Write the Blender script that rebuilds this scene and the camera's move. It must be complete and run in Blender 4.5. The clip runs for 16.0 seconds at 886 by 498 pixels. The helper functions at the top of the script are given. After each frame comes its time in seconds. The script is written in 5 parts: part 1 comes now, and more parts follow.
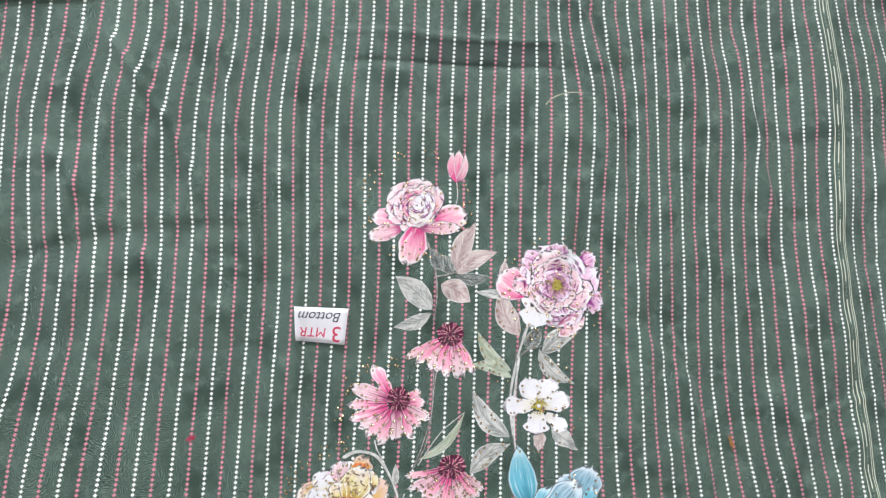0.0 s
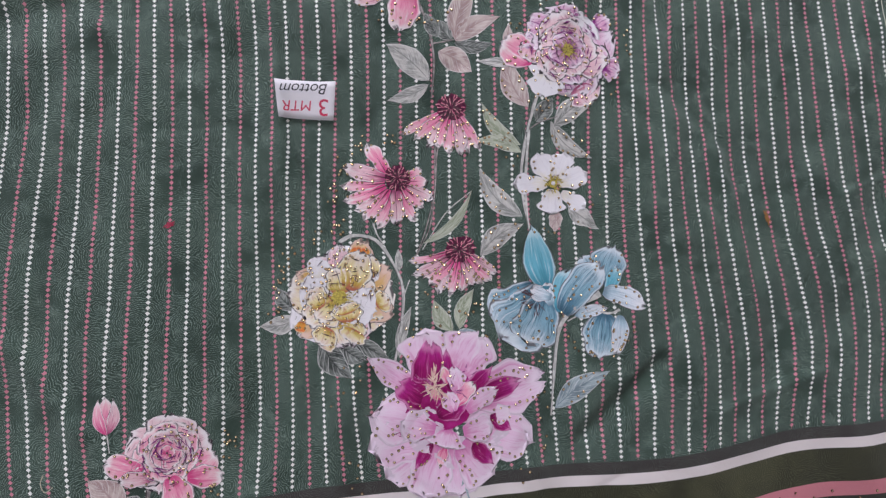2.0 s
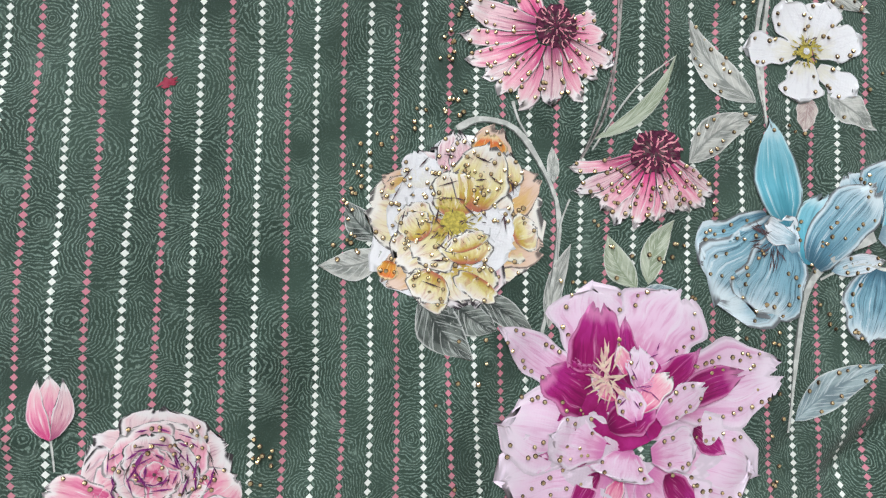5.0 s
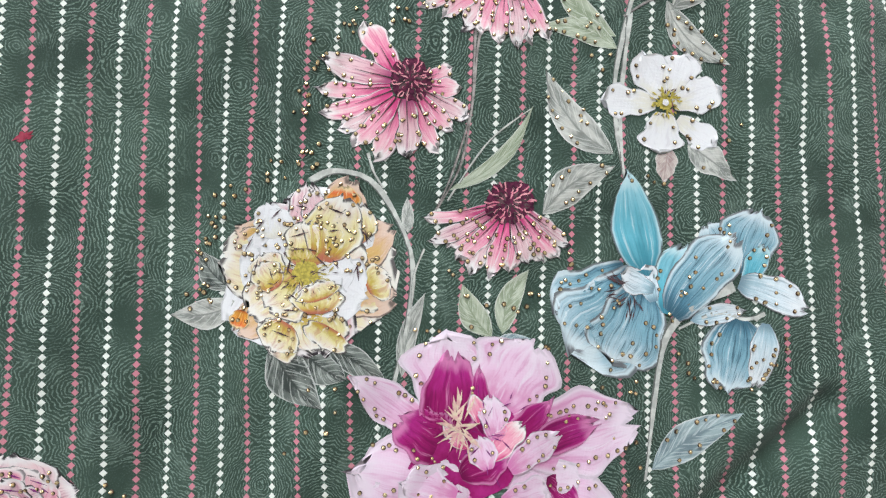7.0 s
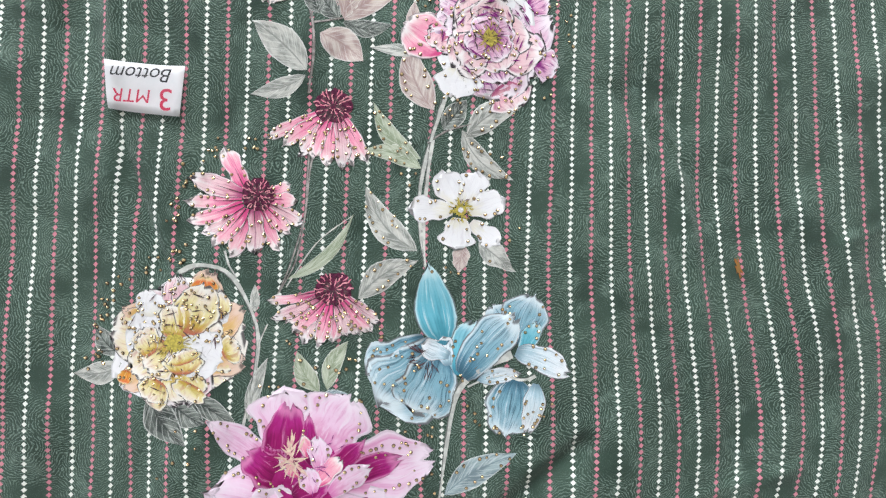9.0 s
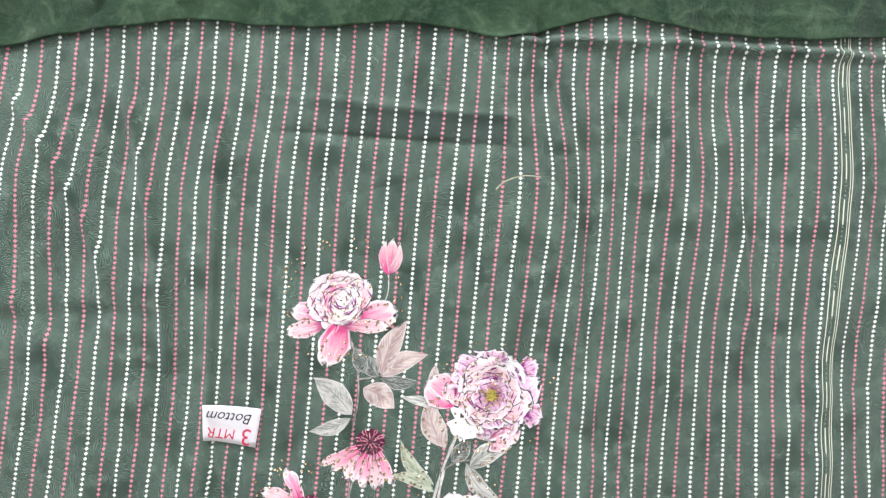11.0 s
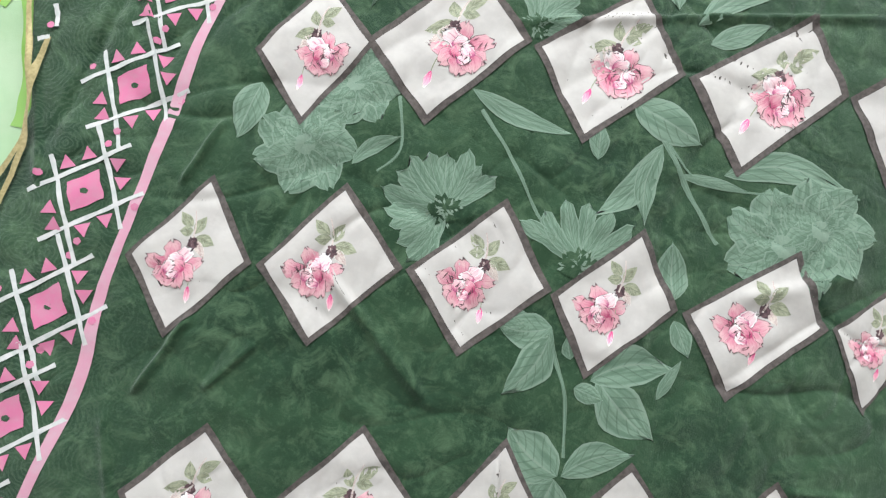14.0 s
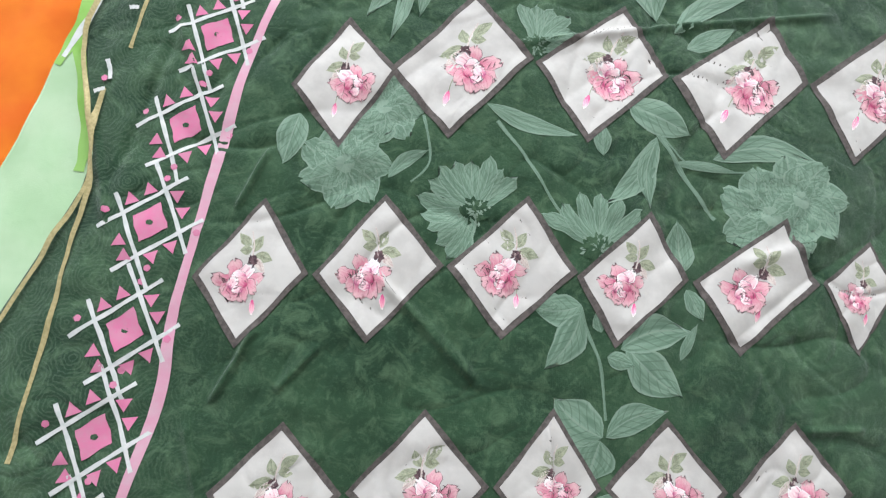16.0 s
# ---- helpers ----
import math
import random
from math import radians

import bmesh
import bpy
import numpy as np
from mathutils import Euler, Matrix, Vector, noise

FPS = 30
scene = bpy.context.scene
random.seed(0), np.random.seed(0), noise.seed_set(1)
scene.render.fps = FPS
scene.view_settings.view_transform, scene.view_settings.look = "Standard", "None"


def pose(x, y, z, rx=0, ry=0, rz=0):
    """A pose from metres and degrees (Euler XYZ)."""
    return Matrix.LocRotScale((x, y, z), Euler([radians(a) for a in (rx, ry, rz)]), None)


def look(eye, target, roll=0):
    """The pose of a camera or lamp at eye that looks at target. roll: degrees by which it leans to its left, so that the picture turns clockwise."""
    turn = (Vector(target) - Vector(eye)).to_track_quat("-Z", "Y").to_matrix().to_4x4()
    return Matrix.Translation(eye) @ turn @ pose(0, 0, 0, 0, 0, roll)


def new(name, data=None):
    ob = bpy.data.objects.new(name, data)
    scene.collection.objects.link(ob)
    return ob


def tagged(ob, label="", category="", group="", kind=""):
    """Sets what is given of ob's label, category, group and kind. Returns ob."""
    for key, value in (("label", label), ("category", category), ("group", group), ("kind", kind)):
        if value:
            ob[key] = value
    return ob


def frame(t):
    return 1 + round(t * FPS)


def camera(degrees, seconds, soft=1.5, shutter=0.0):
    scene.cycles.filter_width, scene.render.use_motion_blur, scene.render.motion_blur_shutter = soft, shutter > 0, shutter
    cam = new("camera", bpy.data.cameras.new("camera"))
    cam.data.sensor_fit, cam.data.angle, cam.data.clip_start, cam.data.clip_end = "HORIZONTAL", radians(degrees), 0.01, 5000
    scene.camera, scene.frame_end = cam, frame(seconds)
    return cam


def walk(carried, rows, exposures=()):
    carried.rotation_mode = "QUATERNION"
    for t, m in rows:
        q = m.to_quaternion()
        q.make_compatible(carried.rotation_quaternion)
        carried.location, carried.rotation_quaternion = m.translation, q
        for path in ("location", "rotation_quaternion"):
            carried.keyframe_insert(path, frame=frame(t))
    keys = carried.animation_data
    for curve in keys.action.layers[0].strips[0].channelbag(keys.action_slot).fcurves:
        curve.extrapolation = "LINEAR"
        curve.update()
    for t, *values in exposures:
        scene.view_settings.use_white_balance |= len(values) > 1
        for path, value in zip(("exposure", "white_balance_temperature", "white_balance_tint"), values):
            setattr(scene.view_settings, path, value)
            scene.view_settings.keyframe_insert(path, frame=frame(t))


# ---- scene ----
cam = camera(77.6, 16.0, soft=1.3)
PATH = [
    (0, -0.0493, -0.0565, 0.4919, 5.82, -5.32, -4.03),
    (0.5, -0.0506, -0.0835, 0.4900, 5.43, -5.15, -4.96),
    (1, -0.0516, -0.1229, 0.4792, 4.95, -4.97, -5.94),
    (1.5, -0.0574, -0.1677, 0.4548, 3.84, -4.95, -6.82),
    (2, -0.0575, -0.2137, 0.4303, 2.78, -4.79, -7.01),
    (2.5, -0.0735, -0.2433, 0.4126, 1.13, -4.68, -6.92),
    (3, -0.1111, -0.2216, 0.3824, 0.43, -4.39, -6.60),
    (3.2, -0.1267, -0.2215, 0.3640, 0.17, -4.19, -6.49),
    (5.3, -0.1306, -0.2394, 0.2454, 1.29, -4.97, -4.65),
    (5.5, -0.1208, -0.2365, 0.2474, 1.83, -4.52, -4.65),
    (6, -0.1095, -0.2271, 0.2485, 1.62, -4.12, -4.46),
    (6.5, -0.0924, -0.2248, 0.2511, 1.62, -4.07, -4.43),
    (7, -0.0586, -0.2239, 0.2587, 1.46, -4.20, -4.37),
    (7.5, -0.0269, -0.2107, 0.2662, 0.61, -4.33, -4.39),
    (8, 0.0003, -0.2036, 0.2784, 0.28, -4.29, -4.24),
    (8.2, 0.0118, -0.1994, 0.2871, 0.17, -4.22, -4.19),
    (10.3, 0.0666, -0.0313, 0.4416, 0.69, -0.20, -2.11),
    (10.5, 0.0438, 0.0123, 0.4494, -0.65, -2.76, -1.76),
    (11, 0.0471, 0.0718, 0.4548, 0.07, -1.94, -0.55),
    (11.5, 0.0581, 0.1331, 0.4693, 2.60, -1.58, 0.71),
    (12, 0.0628, 0.2308, 0.4845, 3.28, -2.07, 1.84),
    (12.5, 0.0542, 0.3121, 0.4899, 2.88, -2.60, 3.09),
    (13, 0.0361, 0.3944, 0.5009, 2.62, -1.81, 4.68),
    (13.5, 0.0063, 0.4621, 0.5212, 4.86, -2.37, 6.09),
    (14, -0.0305, 0.5246, 0.5346, 8.15, -3.61, 7.85),
    (14.5, -0.0577, 0.5802, 0.5504, 8.44, -3.26, 8.58),
    (15, -0.1099, 0.5830, 0.5643, 11.07, -5.11, 6.13),
    (15.5, -0.1166, 0.5487, 0.5785, 9.99, -5.53, 4.20),
    (16, -0.0914, 0.4738, 0.5837, 11.96, -5.03, 1.98),
]
walk(cam, [(t, pose(x, y, z, rx, ry, rz)) for t, x, y, z, rx, ry, rz in PATH],
     exposures=[(0.0, 0.5, 6280, 13), (0.5, 0.05, 6150, 20), (1.0, -0.2, 6200, 22), (3.2, -0.25, 6200, 24), (5.3, 0.3, 6300, 7), (8.2, 0.28, 6300, 7), (10.5, 0.69, 6450, 14), (12.0, 0.74, 6500, 13), (13.0, 0.62, 6550, 8), (14.5, 0.4, 6250, 5), (16.0, 0.39, 6200, 6)])

# ---- light: a room with a north window, added west fill and overcast sky outside ----
world = bpy.data.worlds.new("sky")
scene.world = world
world.use_nodes = True
wn = world.node_tree
sky = wn.nodes.new("ShaderNodeTexSky")
sky.sky_type, sky.sun_disc = "NISHITA", False
sky.sun_elevation, sky.sun_rotation = radians(50), radians(20)
wn.links.new(sky.outputs[0], wn.nodes["Background"].inputs[0])
wn.nodes["Background"].inputs[1].default_value = 0.1


def area_light(name, eye, target, w, h, watts, colour=(0.95, 0.98, 1.0)):
    data = bpy.data.lights.new(name, "AREA")
    data.shape, data.size, data.size_y, data.energy, data.color = "RECTANGLE", w, h, watts, colour
    ob = new(name, data)
    ob.matrix_world = look(eye, target)
    return ob


area_light("window_light_north", (0.0, 3.02, 1.55), (0.0, 0.0, 1.2), 2.4, 1.5, 125)
# unseen fill lamp, added on the west side to soften the shading
area_light("west_fill_light", (-3.02, 0.3, 1.55), (0.0, 0.3, 1.2), 2.0, 1.5, 30)


# ---- node helpers ----
class Nodes:
    """Short calls to build one material's nodes."""

    def __init__(self, name, rough=0.85, sheen=0.0, metal=0.0, spec=0.2):
        self.m = bpy.data.materials.new(name)
        self.m.use_nodes = True
        self.t = self.m.node_tree
        self.b = self.t.nodes["Principled BSDF"]
        self.set("Roughness", rough)
        self.set("Metallic", metal)
        self.set("Specular IOR Level", spec)
        self.set("Sheen Weight", sheen)

    def set(self, key, v):
        if isinstance(v, bpy.types.NodeSocket):
            self.t.links.new(v, self.b.inputs[key])
        elif isinstance(v, tuple):
            self.b.inputs[key].default_value = (*v, 1)
        else:
            self.b.inputs[key].default_value = v

    def put(self, sock, v):
        if isinstance(v, bpy.types.NodeSocket):
            self.t.links.new(v, sock)
        elif isinstance(v, tuple) and len(sock.default_value) == 4:
            sock.default_value = (*v, 1)
        else:
            sock.default_value = v

    def uv(self):
        return self.t.nodes.new("ShaderNodeUVMap").outputs[0]

    def obj(self):
        return self.t.nodes.new("ShaderNodeNewGeometry").outputs["Position"]

    def rnd(self):
        return self.t.nodes.new("ShaderNodeObjectInfo").outputs["Random"]

    def math(self, op, a, b=0.0, c=0.0):
        n = self.t.nodes.new("ShaderNodeMath")
        n.operation = op
        for s, v in zip(n.inputs, (a, b, c)):
            self.put(s, v)
        return n.outputs[0]

    def sep(self, v):
        n = self.t.nodes.new("ShaderNodeSeparateXYZ")
        self.put(n.inputs[0], v)
        return n.outputs[0], n.outputs[1], n.outputs[2]

    def comb(self, x, y, z=0.0):
        n = self.t.nodes.new("ShaderNodeCombineXYZ")
        for s, v in zip(n.inputs, (x, y, z)):
            self.put(s, v)
        return n.outputs[0]

    def noise(self, vec, scale, detail=3.0, rough=0.55, dist=0.0):
        n = self.t.nodes.new("ShaderNodeTexNoise")
        self.put(n.inputs["Vector"], vec)
        for k, v in (("Scale", scale), ("Detail", detail), ("Roughness", rough), ("Distortion", dist)):
            n.inputs[k].default_value = v
        return n.outputs[0]

    def cells(self, vec, scale, rand=1.0):
        n = self.t.nodes.new("ShaderNodeTexVoronoi")
        n.voronoi_dimensions = "2D"
        self.put(n.inputs["Vector"], vec)
        n.inputs["Scale"].default_value, n.inputs["Randomness"].default_value = scale, rand
        return n.outputs["Distance"]

    def step(self, v, lo, hi, a=0.0, b=1.0):
        n = self.t.nodes.new("ShaderNodeMapRange")
        n.interpolation_type = "SMOOTHSTEP"
        self.put(n.inputs[0], v)
        for s, x in zip(n.inputs[1:5], (lo, hi, a, b)):
            s.default_value = x
        return n.outputs[0]

    def mix(self, f, a, b, mode="MIX"):
        n = self.t.nodes.new("ShaderNodeMix")
        n.data_type, n.blend_type = "RGBA", mode
        self.put(n.inputs[0], f)
        self.put(n.inputs[6], a)
        self.put(n.inputs[7], b)
        return n.outputs[2]

    def bump(self, h, strength=0.3, dist=0.001):
        n = self.t.nodes.new("ShaderNodeBump")
        self.put(n.inputs["Height"], h)
        n.inputs["Strength"].default_value, n.inputs["Distance"].default_value = strength, dist
        self.set("Normal", n.outputs[0])


def weave(n, strength=0.25):
    """Fine woven grain and soft creases as relief."""
    x, y, _ = n.sep(n.obj())
    threads = n.math("ADD", n.math("SINE", n.math("MULTIPLY", x, 9000.0)), n.math("SINE", n.math("MULTIPLY", y, 9000.0)))
    fine = n.noise(n.obj(), 900.0, 2.0)
    crease = n.noise(n.obj(), 38.0, 5.0, 0.62, 0.6)
    h = n.math("ADD", n.math("MULTIPLY", threads, 0.04), n.math("ADD", n.math("MULTIPLY", fine, 0.25), n.math("MULTIPLY", crease, 2.2)))
    n.bump(h, strength, 0.001)


GREEN, GREEN_DARK, GREEN_LIGHT = (0.045, 0.079, 0.058), (0.024, 0.047, 0.034), (0.215, 0.295, 0.245)
CREAM, ROSE_DOT = (0.86, 0.87, 0.82), (0.62, 0.23, 0.29)


def rings(n, vec, scale, lines):
    """Nested ring lines, as in a wave print, broken up by noise."""
    warp = n.noise(vec, scale * 2.2, 3.0, 0.6)
    d = n.math("ADD", n.cells(vec, scale), n.math("MULTIPLY", warp, 0.34))
    w = n.math("SINE", n.math("MULTIPLY", d, lines))
    brush = n.noise(vec, 900.0, 3.0, 0.7)
    return n.math("MULTIPLY", n.step(w, 0.1, 0.75), n.step(brush, 0.36, 0.58))


def striped_material():
    n = Nodes("striped_print_cotton", 0.8, 0.15, 0.0, 0.25)
    u, v, _ = n.sep(n.uv())
    pos = n.obj()
    mott = n.noise(pos, 16.0, 4.0, 0.6)
    base = n.mix(n.step(mott, 0.35, 0.68), GREEN_DARK, GREEN)
    # nested ring lines in a paler green, fading in and out
    flat = n.comb(n.math("MULTIPLY", u, 0.0268), v)
    fade = n.step(n.noise(pos, 30.0, 2.0), 0.3, 0.5)
    ring = n.math("MULTIPLY", rings(n, flat, 30.0, 138.0), n.math("MULTIPLY", fade, 0.86))
    base = n.mix(ring, base, GREEN_LIGHT)
    # worn pale patches
    base = n.mix(n.step(n.noise(pos, 60.0, 6.0, 0.72), 0.52, 0.74, 0.0, 0.38), base, GREEN_LIGHT)
    base = n.mix(n.step(n.noise(pos, 1500.0, 2.0), 0.5, 0.8, 0.0, 0.25), base, GREEN_LIGHT)
    # a darker straight-edged band that fades in from its left end
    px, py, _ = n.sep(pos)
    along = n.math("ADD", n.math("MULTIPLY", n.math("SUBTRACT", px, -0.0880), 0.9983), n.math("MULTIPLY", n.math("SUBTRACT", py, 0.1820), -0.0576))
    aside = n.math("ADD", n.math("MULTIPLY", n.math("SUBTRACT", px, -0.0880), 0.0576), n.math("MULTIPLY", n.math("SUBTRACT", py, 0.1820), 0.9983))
    dark_band = n.math("MULTIPLY", n.step(n.math("ABSOLUTE", aside), 0.0135, 0.0105), n.math("MULTIPLY", n.step(along, 0.0, 0.11, 0.0, 0.62), n.step(along, 0.2123, 0.2043)))
    base = n.mix(dark_band, base, (0.022, 0.036, 0.031))
    # rows of small lozenges, pale and rose in turn
    s = n.math("MULTIPLY", u, 2.0)
    k = n.math("ROUND", s)
    ds = n.math("MULTIPLY", n.math("ABSOLUTE", n.math("SUBTRACT", s, k)), 0.0134)
    q = n.math("DIVIDE", v, 0.00408)
    dv = n.math("MULTIPLY", n.math("ABSOLUTE", n.math("SUBTRACT", q, n.math("ROUND", q))), 0.00408)
    loz = n.step(n.math("ADD", ds, dv), 0.00178, 0.00158)
    # no row of lozenges runs inside the selvedge
    loz = n.math("MULTIPLY", loz, n.step(n.math("ABSOLUTE", n.math("SUBTRACT", u, 15.5)), 0.3, 0.36))
    odd = n.math("ABSOLUTE", n.math("MODULO", k, 2.0))
    wear = n.noise(pos, 420.0, 2.0)
    dot = n.mix(odd, CREAM, ROSE_DOT)
    dot = n.mix(n.step(wear, 0.55, 0.75, 0.0, 0.3), dot, GREEN_LIGHT)
    above = n.step(v, 0.009, 0.0095)
    col = n.mix(n.math("MULTIPLY", loz, above), base, dot)
    # selvedge: two thin pale lines and a row of dashes
    def line(at, half):
        return n.step(n.math("ABSOLUTE", n.math("SUBTRACT", u, at)), half, half * 0.7)
    dash = n.step(n.math("FRACT", n.math("MULTIPLY", v, 26.0)), 0.42, 0.46)
    dash = n.math("MAXIMUM", dash, n.step(n.math("FRACT", n.math("MULTIPLY", v, 260.0)), 0.75, 0.85, 0.0, 0.5))
    edge = n.math("MAXIMUM", n.math("MAXIMUM", line(15.2, 0.018), line(15.58, 0.018)), n.math("MAXIMUM", line(15.5, 0.015), n.math("MULTIPLY", line(15.35, 0.026), dash)))
    col = n.mix(n.math("MULTIPLY", edge, above), col, (0.7, 0.72, 0.56))
    # bands of the border
    def band(lo, hi, f, colour, cur):
        m = n.math("MULTIPLY", n.step(v, lo - 0.0003, lo + 0.0003), n.step(v, hi + 0.0003, hi - 0.0003))
        return n.mix(n.math("MULTIPLY", m, f), cur, colour)
    olive = n.mix(n.step(mott, 0.4, 0.65), (0.028, 0.03, 0.014), (0.055, 0.058, 0.026))
    olive = n.mix(n.math("MULTIPLY", ring, 0.5), olive, (0.14, 0.14, 0.08))
    col = band(-0.0012, 0.0085, 0.75, (0.05, 0.035, 0.035), col)
    col = band(-0.6, -0.0012, 1.0, olive, col)
    col = band(-0.0095, -0.0012, 1.0, (0.72, 0.66, 0.64), col)
    col = band(-0.049, -0.037, 1.0, (0.56, 0.2, 0.23), col)
    col = band(-0.0675, -0.049, 1.0, (0.03, 0.032, 0.022), col)
    col = band(-0.086, -0.0675, 1.0, (0.72, 0.66, 0.64), col)
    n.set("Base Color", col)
    weave(n, 0.35)
    return n.m


def petal_material(name, inner, mid, outer, vein, rim=(0.85, 0.8, 0.8), veins=9.0, vein_amount=0.6, dark_base=0.7, ink=0.8):
    """Watercolour petal: tints from base to tip, fine veins, a pale rim and a broken ink line."""
    n = Nodes(name, 0.82, 0.1, 0.0, 0.2)
    u, v, _ = n.sep(n.uv())
    seed = n.math("MULTIPLY", n.rnd(), 40.0)
    va = n.math("ABSOLUTE", v)
    wash = n.noise(n.comb(n.math("MULTIPLY", v, 1.3), n.math("MULTIPLY", u, 1.6), seed), 1.7, 4.0, 0.6)
    uu = n.math("ADD", u, n.math("MULTIPLY", n.math("SUBTRACT", wash, 0.5), 0.9))
    col = n.mix(n.step(uu, 0.08, 0.5), inner, mid)
    col = n.mix(n.step(uu, 0.45, 0.95), col, outer)
    streak = n.noise(n.comb(n.math("MULTIPLY", v, veins), n.math("MULTIPLY", u, 1.4), seed), 1.0, 3.0, 0.6, 0.4)
    col = n.mix(n.math("MULTIPLY", n.step(streak, 0.52, 0.68), vein_amount), col, vein)
    col = n.mix(n.math("MULTIPLY", n.step(streak, 0.44, 0.3), 0.75), col, rim)
    hatch = n.noise(n.comb(n.math("MULTIPLY", v, veins * 3.2), n.math("MULTIPLY", u, 3.0), n.math("ADD", seed, 9.0)), 1.0, 2.0, 0.5, 0.3)
    col = n.mix(n.math("MULTIPLY", n.step(hatch, 0.56, 0.7), vein_amount * 0.7), col, vein)
    grow = n.math("MAXIMUM", va, n.math("MULTIPLY", u, 1.0))
    jag = n.math("ADD", grow, n.math("MULTIPLY", n.math("SUBTRACT", wash, 0.5), 0.22))
    col = n.mix(n.step(jag, 0.78, 0.93, 0.0, 0.85), col, rim)
    col = n.mix(n.step(u, 0.22, 0.02, 0.0, dark_base), col, vein)
    broken = n.step(n.noise(n.comb(v, u, seed), 5.0, 2.0), 0.36, 0.5)
    edge = n.math("MAXIMUM", n.step(va, 0.9, 0.96), n.step(u, 0.93, 0.97))
    line = n.math("MULTIPLY", edge, n.math("MULTIPLY", broken, ink))
    col = n.mix(line, col, (0.05, 0.04, 0.045))
    n.set("Base Color", col)
    weave(n, 0.25)
    return n.m


def leaf_material(name, body, pale, dark, mid=(0.8, 0.8, 0.77)):
    """Grey sketched leaf: a pale outline, a midrib, slanting side veins and hatching."""
    n = Nodes(name, 0.82, 0.1, 0.0, 0.2)
    u, v, _ = n.sep(n.uv())
    seed = n.math("MULTIPLY", n.rnd(), 40.0)
    va = n.math("ABSOLUTE", v)
    wash = n.noise(n.comb(v, n.math("MULTIPLY", u, 2.0), seed), 1.6, 4.0, 0.6)
    col = n.mix(n.step(wash, 0.36, 0.64), dark, body)
    hatch = n.noise(n.comb(n.math("MULTIPLY", n.math("SUBTRACT", u, n.math("MULTIPLY", va, 0.35)), 26.0), n.math("MULTIPLY", v, 1.6), seed), 1.0, 3.0)
    col = n.mix(n.math("MULTIPLY", n.step(hatch, 0.5, 0.68), 0.6), col, pale)
    slant = n.math("FRACT", n.math("MULTIPLY", n.math("SUBTRACT", u, n.math("MULTIPLY", va, 0.3)), 7.0))
    col = n.mix(n.step(n.math("ABSOLUTE", n.math("SUBTRACT", slant, 0.5)), 0.09, 0.04, 0.0, 0.5), col, pale)
    col = n.mix(n.step(va, 0.88, 0.97, 0.0, 0.6), col, mid)
    col = n.mix(n.step(va, 0.08, 0.03, 0.0, 0.8), col, dark)
    n.set("Base Color", col)
    weave(n, 0.25)
    return n.m


def plain_material(name, colour, other, scale=60.0, rough=0.85, metal=0.0, spec=0.2, cloth=True):
    n = Nodes(name, rough, 0.1 if cloth else 0.0, metal, spec)
    f = n.step(n.noise(n.obj(), scale, 4.0, 0.6), 0.35, 0.65)
    n.set("Base Color", n.mix(f, colour, other))
    if cloth:
        weave(n, 0.25)
    return n.m


def stem_material(name, pale, mid, dark):
    """Sketched stem: a pale body with broken dark lines along its length."""
    n = Nodes(name, 0.82, 0.1, 0.0, 0.2)
    u, v, _ = n.sep(n.uv())
    grain = n.noise(n.obj(), 220.0, 3.0, 0.6)
    col = n.mix(n.step(grain, 0.38, 0.62), pale, mid)
    side = n.math("ADD", v, n.math("MULTIPLY", n.math("SUBTRACT", n.noise(n.obj(), 90.0, 2.0), 0.5), 1.4))
    col = n.mix(n.step(side, 0.42, 0.62, 0.0, 0.9), col, dark)
    n.set("Base Color", col)
    weave(n, 0.25)
    return n.m


def dupatta_material():
    n = Nodes("green_voile", 0.85, 0.2, 0.0, 0.12)
    pos = n.obj()
    big = n.noise(pos, 9.0, 3.0, 0.55)
    brush = n.noise(pos, 42.0, 6.0, 0.7, 0.8)
    col = n.mix(n.step(big, 0.35, 0.65), (0.015, 0.041, 0.02), (0.029, 0.066, 0.032))
    col = n.mix(n.step(brush, 0.45, 0.7, 0.0, 0.7), col, (0.082, 0.138, 0.076))
    col = n.mix(n.step(n.noise(pos, 160.0, 5.0, 0.7), 0.5, 0.75, 0.0, 0.35), col, (0.1, 0.16, 0.095))
    x, y, _ = n.sep(pos)
    left = n.step(x, -0.22, -0.38)
    ring = n.math("MULTIPLY", rings(n, pos, 26.0, 58.0), n.math("MULTIPLY", left, 0.25))
    col = n.mix(ring, col, (0.15, 0.2, 0.15))
    n.set("Base Color", col)
    weave(n, 1.1)
    return n.m


